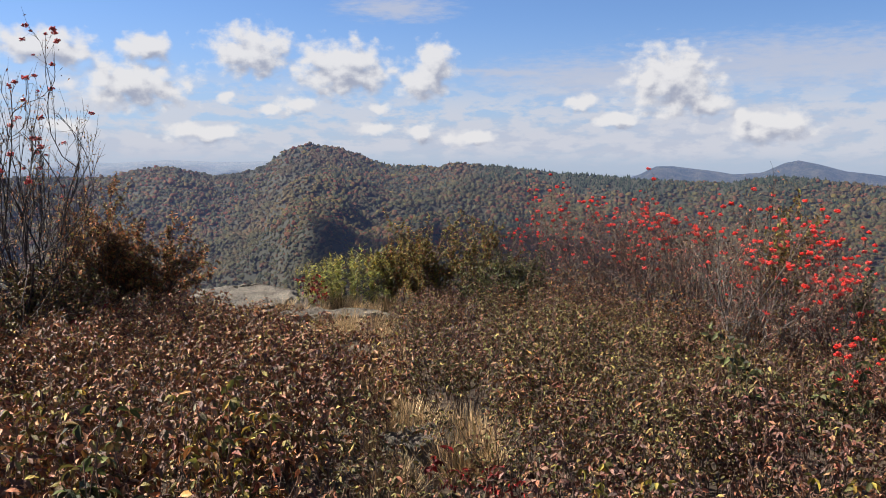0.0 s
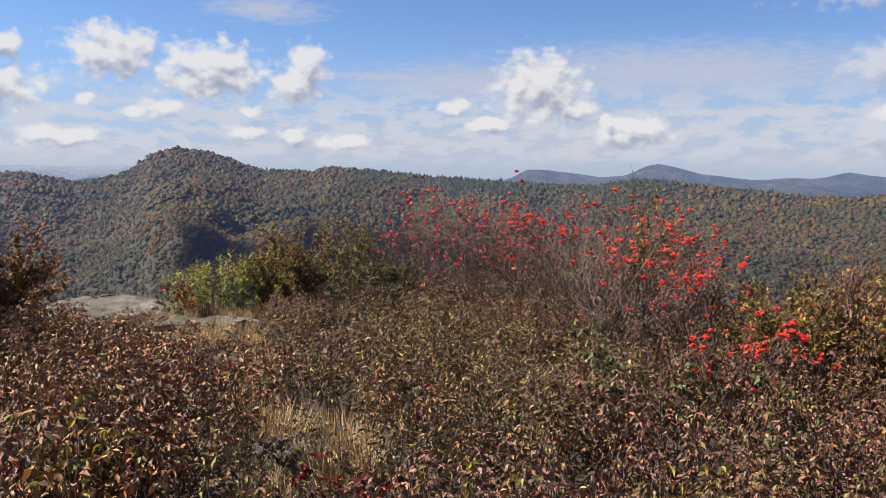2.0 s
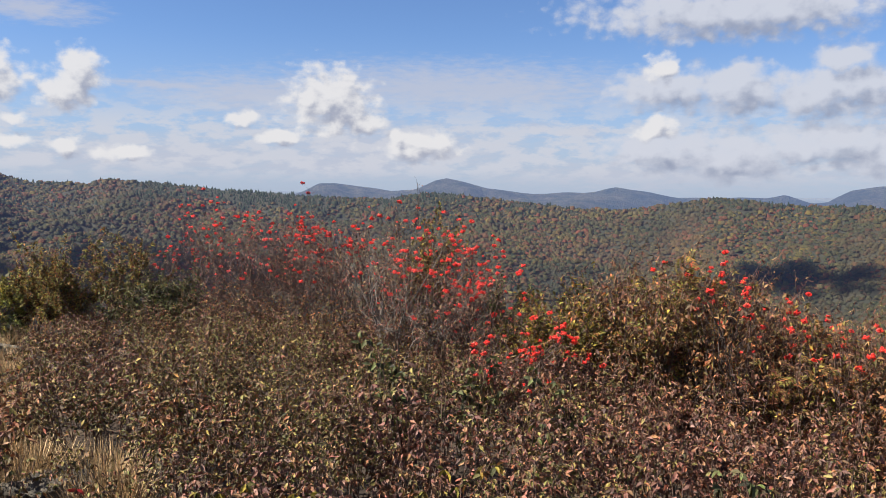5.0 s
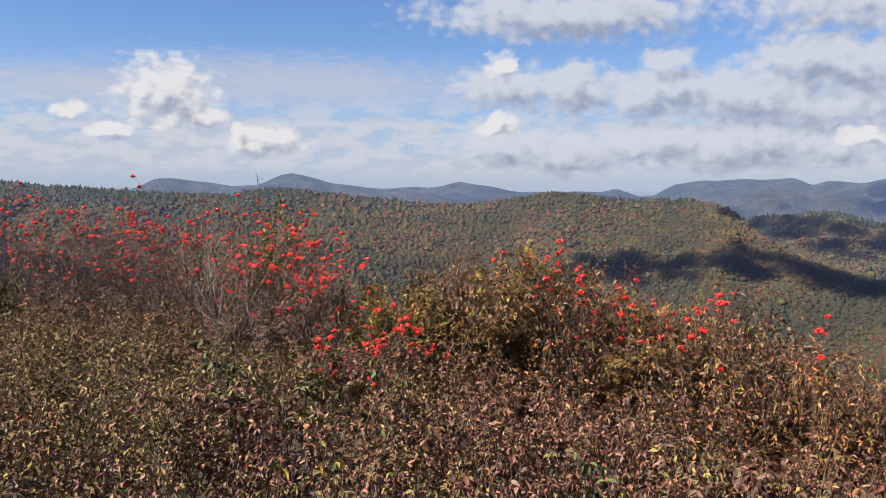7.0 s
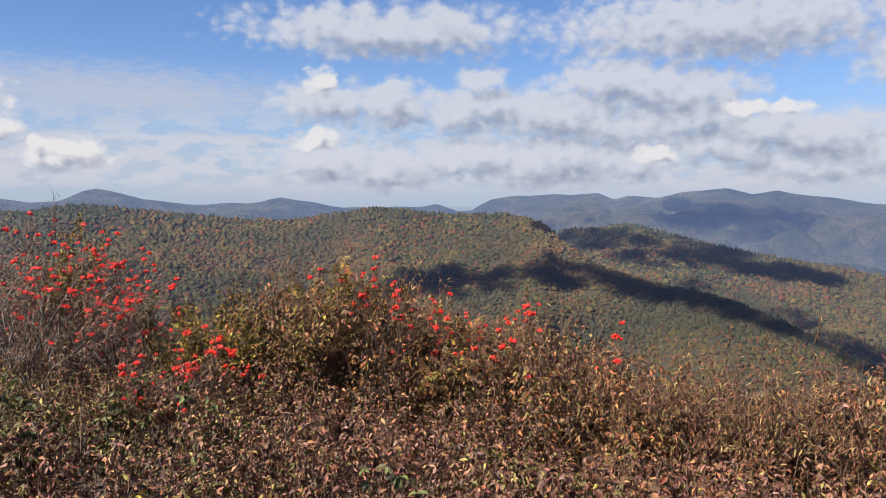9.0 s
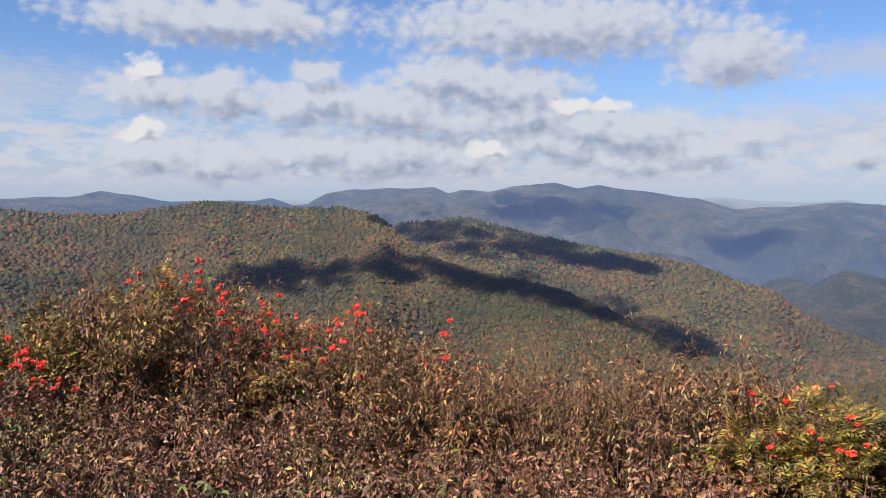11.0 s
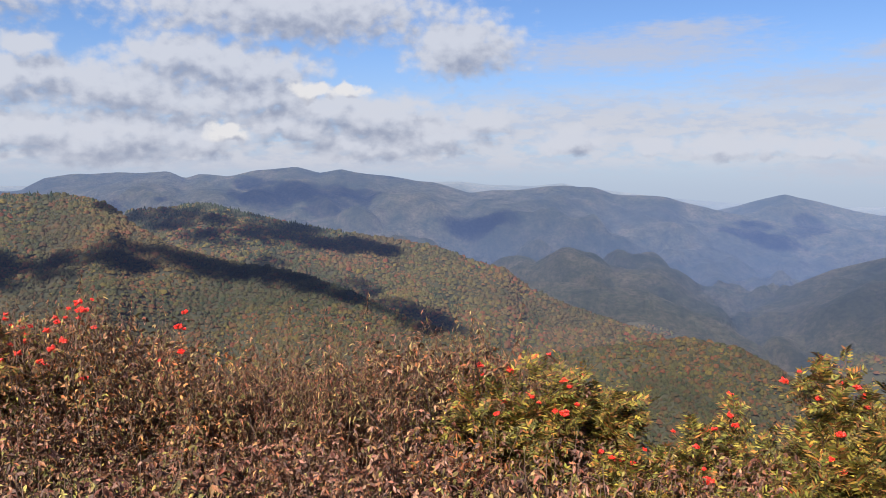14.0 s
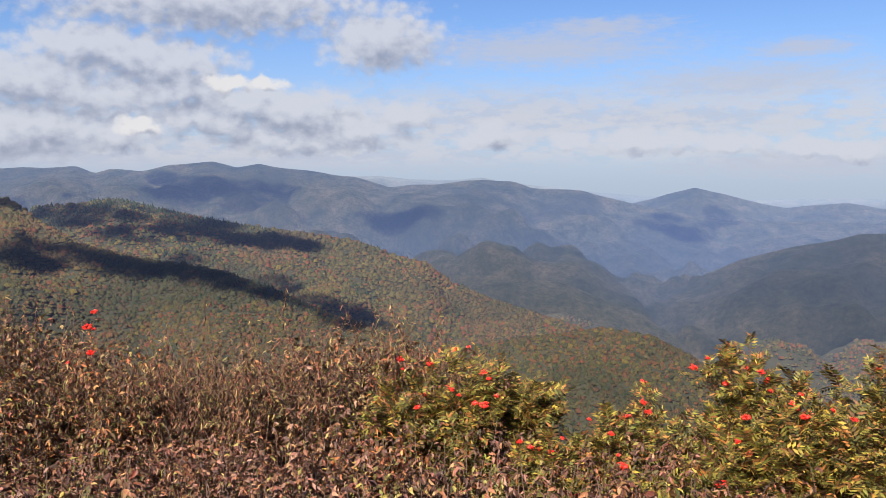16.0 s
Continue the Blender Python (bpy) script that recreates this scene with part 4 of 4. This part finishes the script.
def slab(name, seed, az, r, sx, sy, sz, turn, label, lift=0.0):
    """A low outcrop with a worn top and broken edges."""
    b = bmesh.new()
    bmesh.ops.create_icosphere(b, subdivisions=5, radius=1.0)
    for v in b.verts:
        p = v.co.copy()
        flat = 1 - math.exp(-abs(p.z) * 3.0)
        rough = 1 + 0.22 * noise.fractal(p * 1.8 + Vector((seed, 0, 0)), 0.9, 2.0, 5)
        v.co = Vector((p.x * sx * rough, p.y * sy * rough, math.copysign(flat, p.z) * sz * (1 + 0.5 * noise.fractal(p * 3.0 + Vector((0, seed, 0)), 0.9, 2.0, 5))))
        crack = abs(noise.noise(Vector((p.x * 2.6 + seed, p.y * 1.2, 0))))
        if crack < 0.05 and p.z > 0:
            v.co.z -= 0.05 * (1 - crack / 0.05)
    me = bpy.data.meshes.new(name)
    b.to_mesh(me)
    b.free()
    me.polygons.foreach_set("use_smooth", np.ones(len(me.polygons), bool))
    ob = tagged(part(name, me, rock), label, "rock")
    x, y = spot(az, r)
    ob.matrix_basis = pose(x, y, floor_z(az, r) + lift, 0, 0, turn)
    return ob


# the path: its middle line as (azimuth, distance) and half width
TRACK = [(0.6, 3.35, 0.02), (0.9, 4.05, 0.06), (1.0, 4.3, 0.06), (3.2, 5.5, 0.02), (5.0, 7.5, 0.25), (8.5, 10.0, 0.70), (12.0, 12.0, 1.0), (14.0, 15.0, 1.1)]
LINE = [(np.array(spot(a, r)), w) for a, r, w in TRACK]


def off_track(x, y):
    p, best = np.array((x, y)), 9.0
    for (a, wa), (b, wb) in zip(LINE, LINE[1:]):
        t = float(np.clip(np.dot(p - a, b - a) / np.dot(b - a, b - a), 0, 1))
        best = min(best, float(np.linalg.norm(p - a - t * (b - a))) - (wa + t * (wb - wa)))
    return best


slab("rock_slab", 3.0, 1.3, 4.7, 0.27, 0.22, 0.10, 20, "small pale lichen-spotted rock in the path", 0.05)
slab("rock_slab", 8.0, 8.0, 10.1, 0.75, 0.30, 0.10, 10, "flat grey rock slab across the path")
slab("rock_slab", 12.0, 13.6, 12.3, 0.78, 1.3, 0.08, 20, "broad weathered rock outcrop at the edge of the summit")
slab("rock_slab", 5.0, -5.0, 2.35, 0.16, 0.10, 0.06, 40, "small pale rock among dry leaves")

# the upper line of the shrubs against the slopes behind, as azimuth and elevation
OUTLINE = [(36, -7.2), (24, -7.4), (17, -7.9), (11, -9.0), (5, -9.6), (2, -8.4), (0, -7.4), (-2, -7.0), (-8.5, -7.5), (-14.3, -8.5), (-20.7, -10.0), (-27, -10.8), (-29.5, -10.2), (-32, -8.0), (-35, -6.8),
           (-37, -5.2), (-40, -5.2), (-43, -5.5), (-46.7, -7.3), (-50, -8.4), (-55, -7.9), (-57, -9.4), (-61, -11.0), (-65, -11.2), (-69, -10.9), (-73, -10.4), (-79.5, -10.4), (-82, -12.6), (-88, -14.8),
           (-92, -16.2), (-99, -15.5), (-112, -15.0)]


def room(az, r, under=0.0):
    """How tall a plant may stand here to reach the outline, or so many degrees under it."""
    line = float(along(az, OUTLINE)) - under
    if r < 4.6:  # the view down the path stays open
        line = min(line, float(along(az, [(-3.0, 0.0), (-1.6, -19.5), (3.4, -20.0), (5.0, 0.0)])))
    return EYE + r * math.tan(radians(line)) - floor_z(az, r)


kinds = {}
for name, plain, mat, label, seed, low in (("maroon", "bramble", leaf_maroon, "bramble with maroon and brown autumn leaves on bare canes", 20, 0.040),
                                           ("olive", "viburnum", leaf_olive, "low shrub with olive green and brown leaves", 40, 0.036),
                                           ("dusk", "bramble", leaf_dusk, "bramble with dusky purple-brown drying leaves", 60, 0.040)):
    wide = 1.15 if name == "maroon" else 1.0
    kinds[name] = [bramble(plain, seed + i, mat, label, 24, 0.74, 0.42, 18, (low * 0.55 * wide, low * 1.2 * wide)) for i in range(4)]
    kinds[name + " far"] = [bramble(plain, seed + 10 + i, mat, label, 17, 0.74, 0.45, 22, (low * 0.6 * wide, low * 1.15 * wide), shape=DIAMOND) for i in range(3)]
saplings = [sapling(80 + i, leaf_wither, "thin sapling with hanging withered brown leaves", 1.25) for i in range(4)]
tuft_kinds = [grass_tuft(100 + i) for i in range(3)]
stalks = [goldenrod(120 + i) for i in range(3)]
used = set()


def plant(stock, i, az, r, turn, size, sink=0.0, tip=0.0, broad=0.0):
    """Stands the next plant of a stock: the first time the plant itself, then its copies."""
    x, y = spot(az, r)
    m = pose(x, y, floor_z(az, r) - sink, tip, tip * 0.5, turn)
    first = stock[i % len(stock)]
    if first.name in used:
        ob = copy_thing(first, m)
    else:
        used.add(first.name)
        ob = first
    ob.matrix_basis = m @ Matrix.Diagonal((max(size, broad), max(size, broad), size, 1))
    return ob


def thicket():
    rng = np.random.default_rng(5)
    r = 2.05
    k = 0
    while r < 10.4:
        step = 0.44 + 0.018 * r
        for az in np.arange(-114, 36, math.degrees(step / r)):
            a, q = az + rng.normal(0, math.degrees(0.12 / r)), r + rng.normal(0, 0.12)
            x, y = spot(a, q)
            if off_track(x, y) < (0.28 if q < 4.6 else 0.06 if q < 6.5 else 0.24) or q > along(a, [(-114, 5.6), (-80, 5.4), (-60, 6.0), (-45, 7.5), (-25, 8.8), (-12, 10.2), (2, 10.4), (5, 9.0), (10, 8.2), (16, 9.6), (36, 10.3)]):
                continue
            mixed = a + rng.normal(0, 6)
            stock = "maroon" if mixed > 7 else "olive" if mixed > -27 and rng.random() < (0.86 if 3.7 < q < 8.5 else 0.65 if q > 3.2 else 0.35) else "dusk"
            if stock == "dusk" and rng.random() < 0.14:
                stock = "olive"
            tall = 0.85 + 0.35 * (fbm(np.array([x / 1.3 + 20]), np.array([y / 1.3 + 20]), 3, 3)[0] - 0.45) / 0.25 * 0.5 + rng.normal(0, 0.06)
            tall = min(float(np.clip(tall, 0.7, 1.2)), room(a, q, rng.uniform(0.0, 0.8)) / 0.76)
            if tall < 0.28:
                continue
            plant(kinds[stock + (" far" if q > 3.3 else "")], k, a, q, rng.uniform(0, 360), tall, broad=0.85)
            k += 1
        r += step * 0.92


thicket()

# taller twiggy shrubs in rust and brown, mixed with the saplings
brushes = [bramble("chokeberry", 300 + i, (leaf_dry, leaf_rusty, leaf_dusk, leaf_dusk)[i], "twiggy chokeberry with small rust-brown leaves", 15, 1.0, 0.42, 15, (0.028, 0.048), bark_ash, DIAMOND) for i in range(4)]
rng = np.random.default_rng(23)
for k in range(120):
    az = -30 - 54 * (k + rng.random()) / 120
    r = rng.uniform(float(along(az, [(-84, 5.0), (-60, 5.6), (-44, 6.4), (-37, 6.6), (-35.5, 7.7)])), float(along(az, [(-88, 6.4), (-60, 7.2), (-30, 9.0)])))
    plant(brushes, k, az, r, rng.uniform(0, 360), float(np.clip(room(az, r, rng.uniform(0.3, 2.4)), 0.45, 1.5)))
for k in range(12):
    az = 4.0 - 13 * (k + rng.random()) / 12
    r = rng.uniform(8.6, 10.6)
    plant(brushes, k, az, r, rng.uniform(0, 360), float(np.clip(room(az, r, rng.uniform(0.2, 1.0)), 0.4, 1.1)))

for k in range(20):
    az = -7.0 - 20 * (k + rng.random()) / 20
    r = rng.uniform(float(along(az, [(-27, 7.0), (-7, 9.4)])), float(along(az, [(-27, 8.4), (-7, 10.4)])))
    plant(brushes, k, az, r, rng.uniform(0, 360), float(np.clip(room(az, r, rng.uniform(-1.6, -0.3)), 0.35, 0.8)), broad=0.8)

# single plants that stand out by their colour: azimuth, distance, size
accents = {"yellow": bramble("bramble", 320, leaf_gold, "young bramble with yellow-green leaves among brown ones", 7, 0.74, 0.16, 9, (0.03, 0.05)),
           "red": bramble("bramble", 321, leaf_red, "small bramble with bright red leaves", 6, 0.5, 0.14, 8, (0.03, 0.05)),
           "green": bramble("viburnum", 322, leaf_green, "leafy green viburnum sprig among brown brambles", 6, 0.80, 0.10, 12, (0.03, 0.055))}
for kind_name, az, r, size in (("yellow", -11.5, 2.75, 0.9), ("yellow", -12.6, 2.9, 0.8), ("red", -3.0, 3.7, 0.9), ("yellow", 14.3, 2.9, 1.12), ("green", 24.3, 2.6, 1.12), ("yellow", 13.0, 3.4, 1.1),
                               ("green", 22.8, 2.4, 0.95), ("green", -22.0, 4.6, 1.05), ("green", -21.0, 5.2, 1.1), ("yellow", -25.5, 2.9, 0.95), ("green", -26.0, 5.0, 1.05), ("red", -80.0, 5.4, 1.5),
                               ("yellow", -97.0, 3.2, 0.9), ("green", -33.0, 4.4, 1.05), ("red", 24.5, 8.0, 1.3), ("yellow", 27.0, 4.0, 1.0), ("red", 8.6, 11.0, 1.2), ("green", -47.0, 3.2, 0.95)):
    plant([accents[kind_name]], 0, az, r, rng.uniform(0, 360), size)

# withered saplings behind the brambles
rng = np.random.default_rng(9)
for k in range(92):
    az = -31.0 - 51.5 * (k + rng.random()) / 92
    r = rng.uniform(float(along(az, [(-84, 5.2), (-60, 5.7), (-44, 6.6), (-37, 6.8), (-35.5, 7.8)])), float(along(az, [(-85, 6.4), (-60, 7.0), (-31, 8.6)])))
    plant(saplings, k, az, r, rng.uniform(0, 360), float(np.clip(room(az, r, rng.uniform(-0.35, 1.6) * (1 if r > 6 else 1.6)) / 1.22, 0.4, 1.25)))

# mountain ash with berries
bare_ash(201, -6.2, 11.0, 1.35, 0.9, 6, 36, "bare mountain ash shrub with small red berry heads", 0.60, width=1.5, radius=0.024, leaf=leaf_twig)
bare_ash(202, -9.4, 10.6, 1.66, 0.9, 9, 70, "bare twiggy mountain ash full of red berries", 0.75, width=2.3, radius=0.024, leaf=leaf_twig, fork=5)
bare_ash(214, -12.2, 10.2, 1.58, 0.9, 9, 64, "bare twiggy mountain ash full of red berries", 0.8, width=2.0, radius=0.024, leaf=leaf_twig, fork=5)
bare_ash(203, -15.4, 9.6, 1.52, 0.9, 9, 66, "bare grey-stemmed mountain ash with scarlet berries", 0.8, width=1.9, radius=0.024, leaf=leaf_twig, fork=5)
bare_ash(215, -18.4, 8.8, 1.45, 0.8, 9, 52, "bare grey-stemmed mountain ash with scarlet berries", 0.8, width=1.7, radius=0.024, leaf=leaf_twig, fork=5)
bare_ash(204, -20.9, 7.7, 1.50, 0.7, 12, 46, "grey many-stemmed mountain ash with scarlet berries", 0.7, width=1.5, leaf=leaf_twig, bark=bark_grey)
bare_ash(216, -21.5, 9.4, 1.86, 0.5, 7, 4, "tall dark bare mountain ash twigs", 0.3, width=1.1, bark=bark_dark)
bare_ash(205, -24.0, 8.2, 1.40, 0.8, 10, 84, "twiggy mountain ash with dense scarlet berries", 0.75, width=1.6, leaf=leaf_twig, fork=5, radius=0.040)
bare_ash(206, -26.6, 7.5, 1.18, 0.8, 9, 78, "twiggy mountain ash with scarlet berries and dry leaves", 0.85, width=1.4, leaf=leaf_twig, radius=0.040)
bare_ash(207, -29.9, 6.3, 0.88, 1.0, 8, 72, "low mountain ash shrub hung with scarlet berries", 0.95, width=1.3, leaf=leaf_twig, radius=0.040)
bare_ash(208, -44.0, 6.4, 1.45, 0.7, 9, 18, "dark-stemmed mountain ash with a few red berries", 0.4, bark=bark_dark, width=1.3, radius=0.023)
bare_ash(209, -52.0, 6.3, 1.28, 0.8, 8, 20, "thin mountain ash with red berries and dry leaves", 0.6, bark=bark_brown, width=1.2, radius=0.023)
bare_ash(210, -55.5, 6.2, 1.24, 0.8, 6, 12, "thin mountain ash with red berries and dry leaves", 0.8, bark=bark_brown, radius=0.023)
bare_ash(212, -47.0, 6.4, 1.30, 0.8, 7, 18, "thin mountain ash with red berries and dry leaves", 0.8, bark=bark_brown, width=1.2, radius=0.023)
bare_ash(213, 26.9, 8.4, 2.75, 0.8, 11, 60, "nearly bare mountain ash with dark red berries", 0.45, berry_dark, thick=0.013, fork=5, bark=bark_dark, leaf=leaf_rusty, width=2.2, curve=0.6)
leafy_ash(220, -83.8, 5.2, 0.98, 1.0, 12, 20, "mountain ash with yellow-green leaves and red berries", width=1.3)
leafy_ash(221, -103.4, 5.0, 1.04, 0.8, 13, 18, "tall yellow-green mountain ash with red berries", width=1.25)
leafy_ash(222, -95.5, 4.7, 0.74, 1.0, 11, 12, "low yellow-green mountain ash with red berries", width=1.2)
leafy_ash(223, -110.5, 4.8, 0.90, 0.9, 10, 12, "yellow-green mountain ash with red berries", width=1.2)
leafy_ash(227, -90.5, 4.3, 0.56, 1.0, 9, 8, "low yellow-green mountain ash with red berries", width=1.2)
leafy_ash(228, -97.5, 3.9, 0.46, 1.0, 8, 5, "low yellow-green mountain ash with red berries", width=1.0)
leafy_ash(225, -42.6, 6.9, 1.42, 0.6, 6, 12, "mountain ash with amber and olive leaves and red berries", width=1.0, each=2, mat=leaf_amber)
leafy_ash(226, -48.6, 6.4, 1.10, 0.6, 7, 12, "mountain ash with amber and olive leaves and red berries", width=1.0, each=2, mat=leaf_amber)
leafy_ash(224, -40.6, 7.2, 1.44, 0.6, 7, 5, "slender mountain ash with pale yellow leaves", width=0.9, each=3)
dense_shrub("azalea", 230, -0.6, 10.9, 1.34, 0.8, 11, leaf_azalea, "rounded azalea with olive and rusty leaves", 30, width=1.7)
dense_shrub("azalea", 231, 2.8, 11.5, 1.06, 0.8, 9, leaf_azalea, "low azalea with rusty leaves", 22, width=1.4)
dense_shrub("laurel", 232, -4.8, 10.0, 0.98, 1.0, 9, leaf_green, "low green laurel shrub beside the azalea", 22, width=1.3)
dense_shrub("laurel", 233, -29.0, 8.6, 1.02, 0.9, 9, leaf_green, "green laurel shrub among the berries", 22, width=1.2)
dense_shrub("azalea", 234, -30.4, 7.4, 1.02, 0.8, 8, leaf_gold, "azalea with yellow and brown leaves", 16, width=1.2)
dense_shrub("azalea", 235, -35.0, 7.2, 1.16, 0.8, 8, leaf_gold, "azalea with yellow and brown leaves", 16, width=1.2)
dense_shrub("azalea", 240, -32.6, 6.9, 1.18, 0.8, 8, leaf_gold, "azalea with yellow and brown leaves", 14, width=1.2)
dense_shrub("azalea", 241, -39.2, 6.6, 1.30, 0.7, 8, leaf_gold, "azalea with yellow and olive leaves", 7, width=0.8)
dense_shrub("azalea", 242, -50.0, 6.4, 1.08, 0.7, 8, leaf_gold, "azalea with yellow and olive leaves", 10, width=0.8)
dense_shrub("azalea", 236, 20.2, 9.6, 1.34, 0.8, 13, leaf_rusty, "dense azalea with dark rusty leaves", 28, (0.036, 0.066), width=1.5)
dense_shrub("azalea", 237, 22.8, 9.4, 1.68, 0.45, 10, leaf_rusty, "tall twiggy azalea with rusty leaves", 22, width=1.0)
dense_shrub("viburnum", 243, 26.8, 8.4, 0.98, 0.8, 11, leaf_olive, "rounded viburnum with olive and brown leaves", 30, (0.036, 0.062), width=1.7)
dense_shrub("azalea", 238, -22.9, 9.0, 1.58, 0.4, 8, leaf_azalea, "upright azalea with yellow-brown leaves", 22, width=0.9)
dense_shrub("blackberry", 239, -77.0, 4.3, 0.76, 0.7, 9, leaf_orange, "blackberry with orange and rust leaves", 6, (0.035, 0.055), 4, width=0.8)

# goldenrod, grass
rng = np.random.default_rng(17)
for k in range(70):
    az, r = rng.uniform(3.4, 10.2), rng.uniform(10.9, 12.3)
    plant(stalks, k, az, r, rng.uniform(0, 360), rng.uniform(0.75, 1.1) * float(along(az, [(3, 1.05), (7, 0.95), (9.2, 0.75)])))
for k in range(110):
    t = rng.random()
    i = rng.integers(0, len(LINE) - 1)
    (a, wa), (b, wb) = LINE[i], LINE[i + 1]
    p = a + (b - a) * t + rng.normal(0, (wa + wb) * 0.42, 2)
    az, r = math.degrees(math.atan2(-p[0], p[1])), float(np.hypot(*p))
    if r < 4.9 or (r > 9.4 and abs(az - 8.0) < 4 and r < 10.6) or (r > 11 and az > 9.5):
        continue
    plant(tuft_kinds, k, az, r, rng.uniform(0, 360), rng.uniform(0.35, 0.85))

for k, (az, r, size) in enumerate(((-1.6, 4.3, 0.75), (-2.4, 4.4, 0.85), (-1.0, 4.6, 0.7), (-2.0, 4.8, 0.85), (-3.0, 4.5, 0.7), (-1.2, 5.0, 0.7), (-2.8, 4.9, 0.6), (3.4, 5.0, 0.5), (3.8, 5.6, 0.55), (4.2, 6.2, 0.6), (4.6, 6.8, 0.6), (4.4, 7.4, 0.6))):
    plant(tuft_kinds, k, az, r, 40.0 * k, size)

for k in range(30):
    r = rng.uniform(3.7, 7.6)
    plant(tuft_kinds, k, float(along(r, [(3.6, 2.6), (5.0, 3.6), (7.6, 4.6)])) + rng.normal(0, 0.7), r, rng.uniform(0, 360), rng.uniform(0.3, 0.6))

for k in range(46):
    az, r = rng.uniform(3.6, 8.6), rng.uniform(8.2, 11.6)
    if abs(r - 10.1) < 0.45 and abs(az - 8.0) < 4.6:
        continue
    plant(tuft_kinds, k, az, r, rng.uniform(0, 360), rng.uniform(0.4, 0.7))

# the rest of each stock stands among the brambles to the side of the walk
for k, first in enumerate(p for stock in (*kinds.values(), saplings, brushes, tuft_kinds, stalks) for p in stock):
    if first.name not in used:
        plant([first], 0, -18.0 - 7.5 * k, 3.2, 50.0 * k, 0.9)


# ---- unseen cumulus above the view, added to throw shadows on the ridges ----
cloud_white = material("cloud", lambda n, at: n.ramp(n.noise(at, 0.02, 4.0).outputs[0], [(0.3, (0.80, 0.80, 0.80)), (0.7, (0.9, 0.9, 0.9))]), 1.0, None, 0.0, 0.0)
thin_nodes = Nodes(cloud_white.node_tree)
shell, clear = cloud_white.node_tree.nodes.new("ShaderNodeMixShader"), cloud_white.node_tree.nodes.new("ShaderNodeBsdfTransparent")
finish = next(x for x in cloud_white.node_tree.nodes if x.type == "OUTPUT_MATERIAL")
solid = finish.inputs[0].links[0].from_socket
where = next(x for x in cloud_white.node_tree.nodes if x.type == "TEX_COORD").outputs["Object"]
thin_nodes.put(shell.inputs[0], thin_nodes.map(thin_nodes.noise(where, 0.03, 4.0).outputs[0], 0.35, 0.65, 0.45, 0.80))
thin_nodes.put(shell.inputs[1], solid), thin_nodes.put(shell.inputs[2], clear.outputs[0]), thin_nodes.put(finish.inputs[0], shell.outputs[0])


def ground_seen(az, el):
    """The distance at which the ground first rises into a line of sight."""
    i = int(np.clip(np.searchsorted(AZ, az), 0, len(AZ) - 1))
    slope = np.degrees(np.arctan2(HEIGHT[i] - EYE, np.maximum(RING, 1.0)))
    hit = np.nonzero((slope >= el) & (RING > 300))[0]
    return RING[hit[0]] if len(hit) else None


def cloud(seed, over, above, puff, count, label="unseen white cumulus cloud added to shade the slopes"):
    """A ragged flat cumulus out of view, added to shade a stretch of slope, given as azimuth, upper and lower elevation
    from the eye; its shadow falls on that stretch.
    """
    rng = np.random.default_rng(seed)
    ball = bmesh.new()
    bmesh.ops.create_icosphere(ball, subdivisions=2, radius=1.0)
    v = np.array([p.co for p in ball.verts])
    f = np.array([[p.index for p in q.verts] for q in ball.faces])
    ball.free()
    pieces = []
    for i in range(count):
        az = rng.uniform(min(a for a, _, _ in over), max(a for a, _, _ in over))
        hi, lo = float(along(az, [(a, b) for a, b, _ in over])), float(along(az, [(a, c) for a, _, c in over]))
        r = ground_seen(az, rng.uniform(lo, hi))
        if r is None:
            continue
        z = float(ground_at(np.array([az]), np.array([float(r)]))[0][0])
        c = np.array(Vector((*spot(az, r), z)) + toward(SUN_AZ, SUN_EL) * (above / math.sin(radians(SUN_EL))))
        s = puff * rng.uniform(0.55, 1.25)
        w = v * (1 + 0.16 * np.sin(v @ rng.normal(0, 4, 3))[:, None] + 0.10 * np.sin(v @ rng.normal(0, 9, 3))[:, None])
        pieces.append((w * (s, s, s * 0.35) + c, f))
    vv, ff = join(pieces)
    mid = vv.mean(axis=0)
    ob = tagged(part("cloud", mesh("cloud", vv - mid, ff, True), cloud_white), label, "cloud", "drifting cumulus")
    ob.matrix_basis = Matrix.Translation(Vector(mid))


cloud(1, [(-53.4, -1.4, -1.8), (-55.0, -1.6, -2.9), (-58.8, -1.6, -4.2), (-61.0, -1.9, -4.8), (-64.5, -3.0, -4.3), (-68.0, -3.9, -4.9), (-72.5, -4.9, -5.3)], 950, 26, 85)
cloud(2, [(-43.0, -5.8, -6.6), (-46.8, -4.8, -6.6), (-51.0, -4.3, -6.6), (-55.0, -4.5, -6.0), (-58.8, -5.0, -6.4), (-62.0, -5.4, -7.2), (-66.0, -6.2, -7.6), (-69.5, -7.1, -8.6), (-73.0, -8.9, -10.0), (-77.0, -10.6, -11.2)], 950, 23, 115)
cloud(3, [(7.5, -5.6, -7.6), (3.0, -4.2, -7.5), (-2.5, -3.8, -6.5), (-8.0, -4.6, -6.5), (-14.0, -6.2, -7.0)], 950, 28, 55)
cloud(4, [(-62.0, -0.4, -1.5), (-66.0, -0.6, -2.0), (-71.0, -1.0, -2.4)], 1750, 80, 16)
cloud(5, [(-95.0, -3.0, -4.0), (-98.5, -2.6, -4.2), (-103.0, -3.2, -4.0)], 1750, 75, 10)
cloud(6, [(-76.5, -3.0, -3.8), (-81.0, -2.4, -3.4)], 1750, 65, 9)
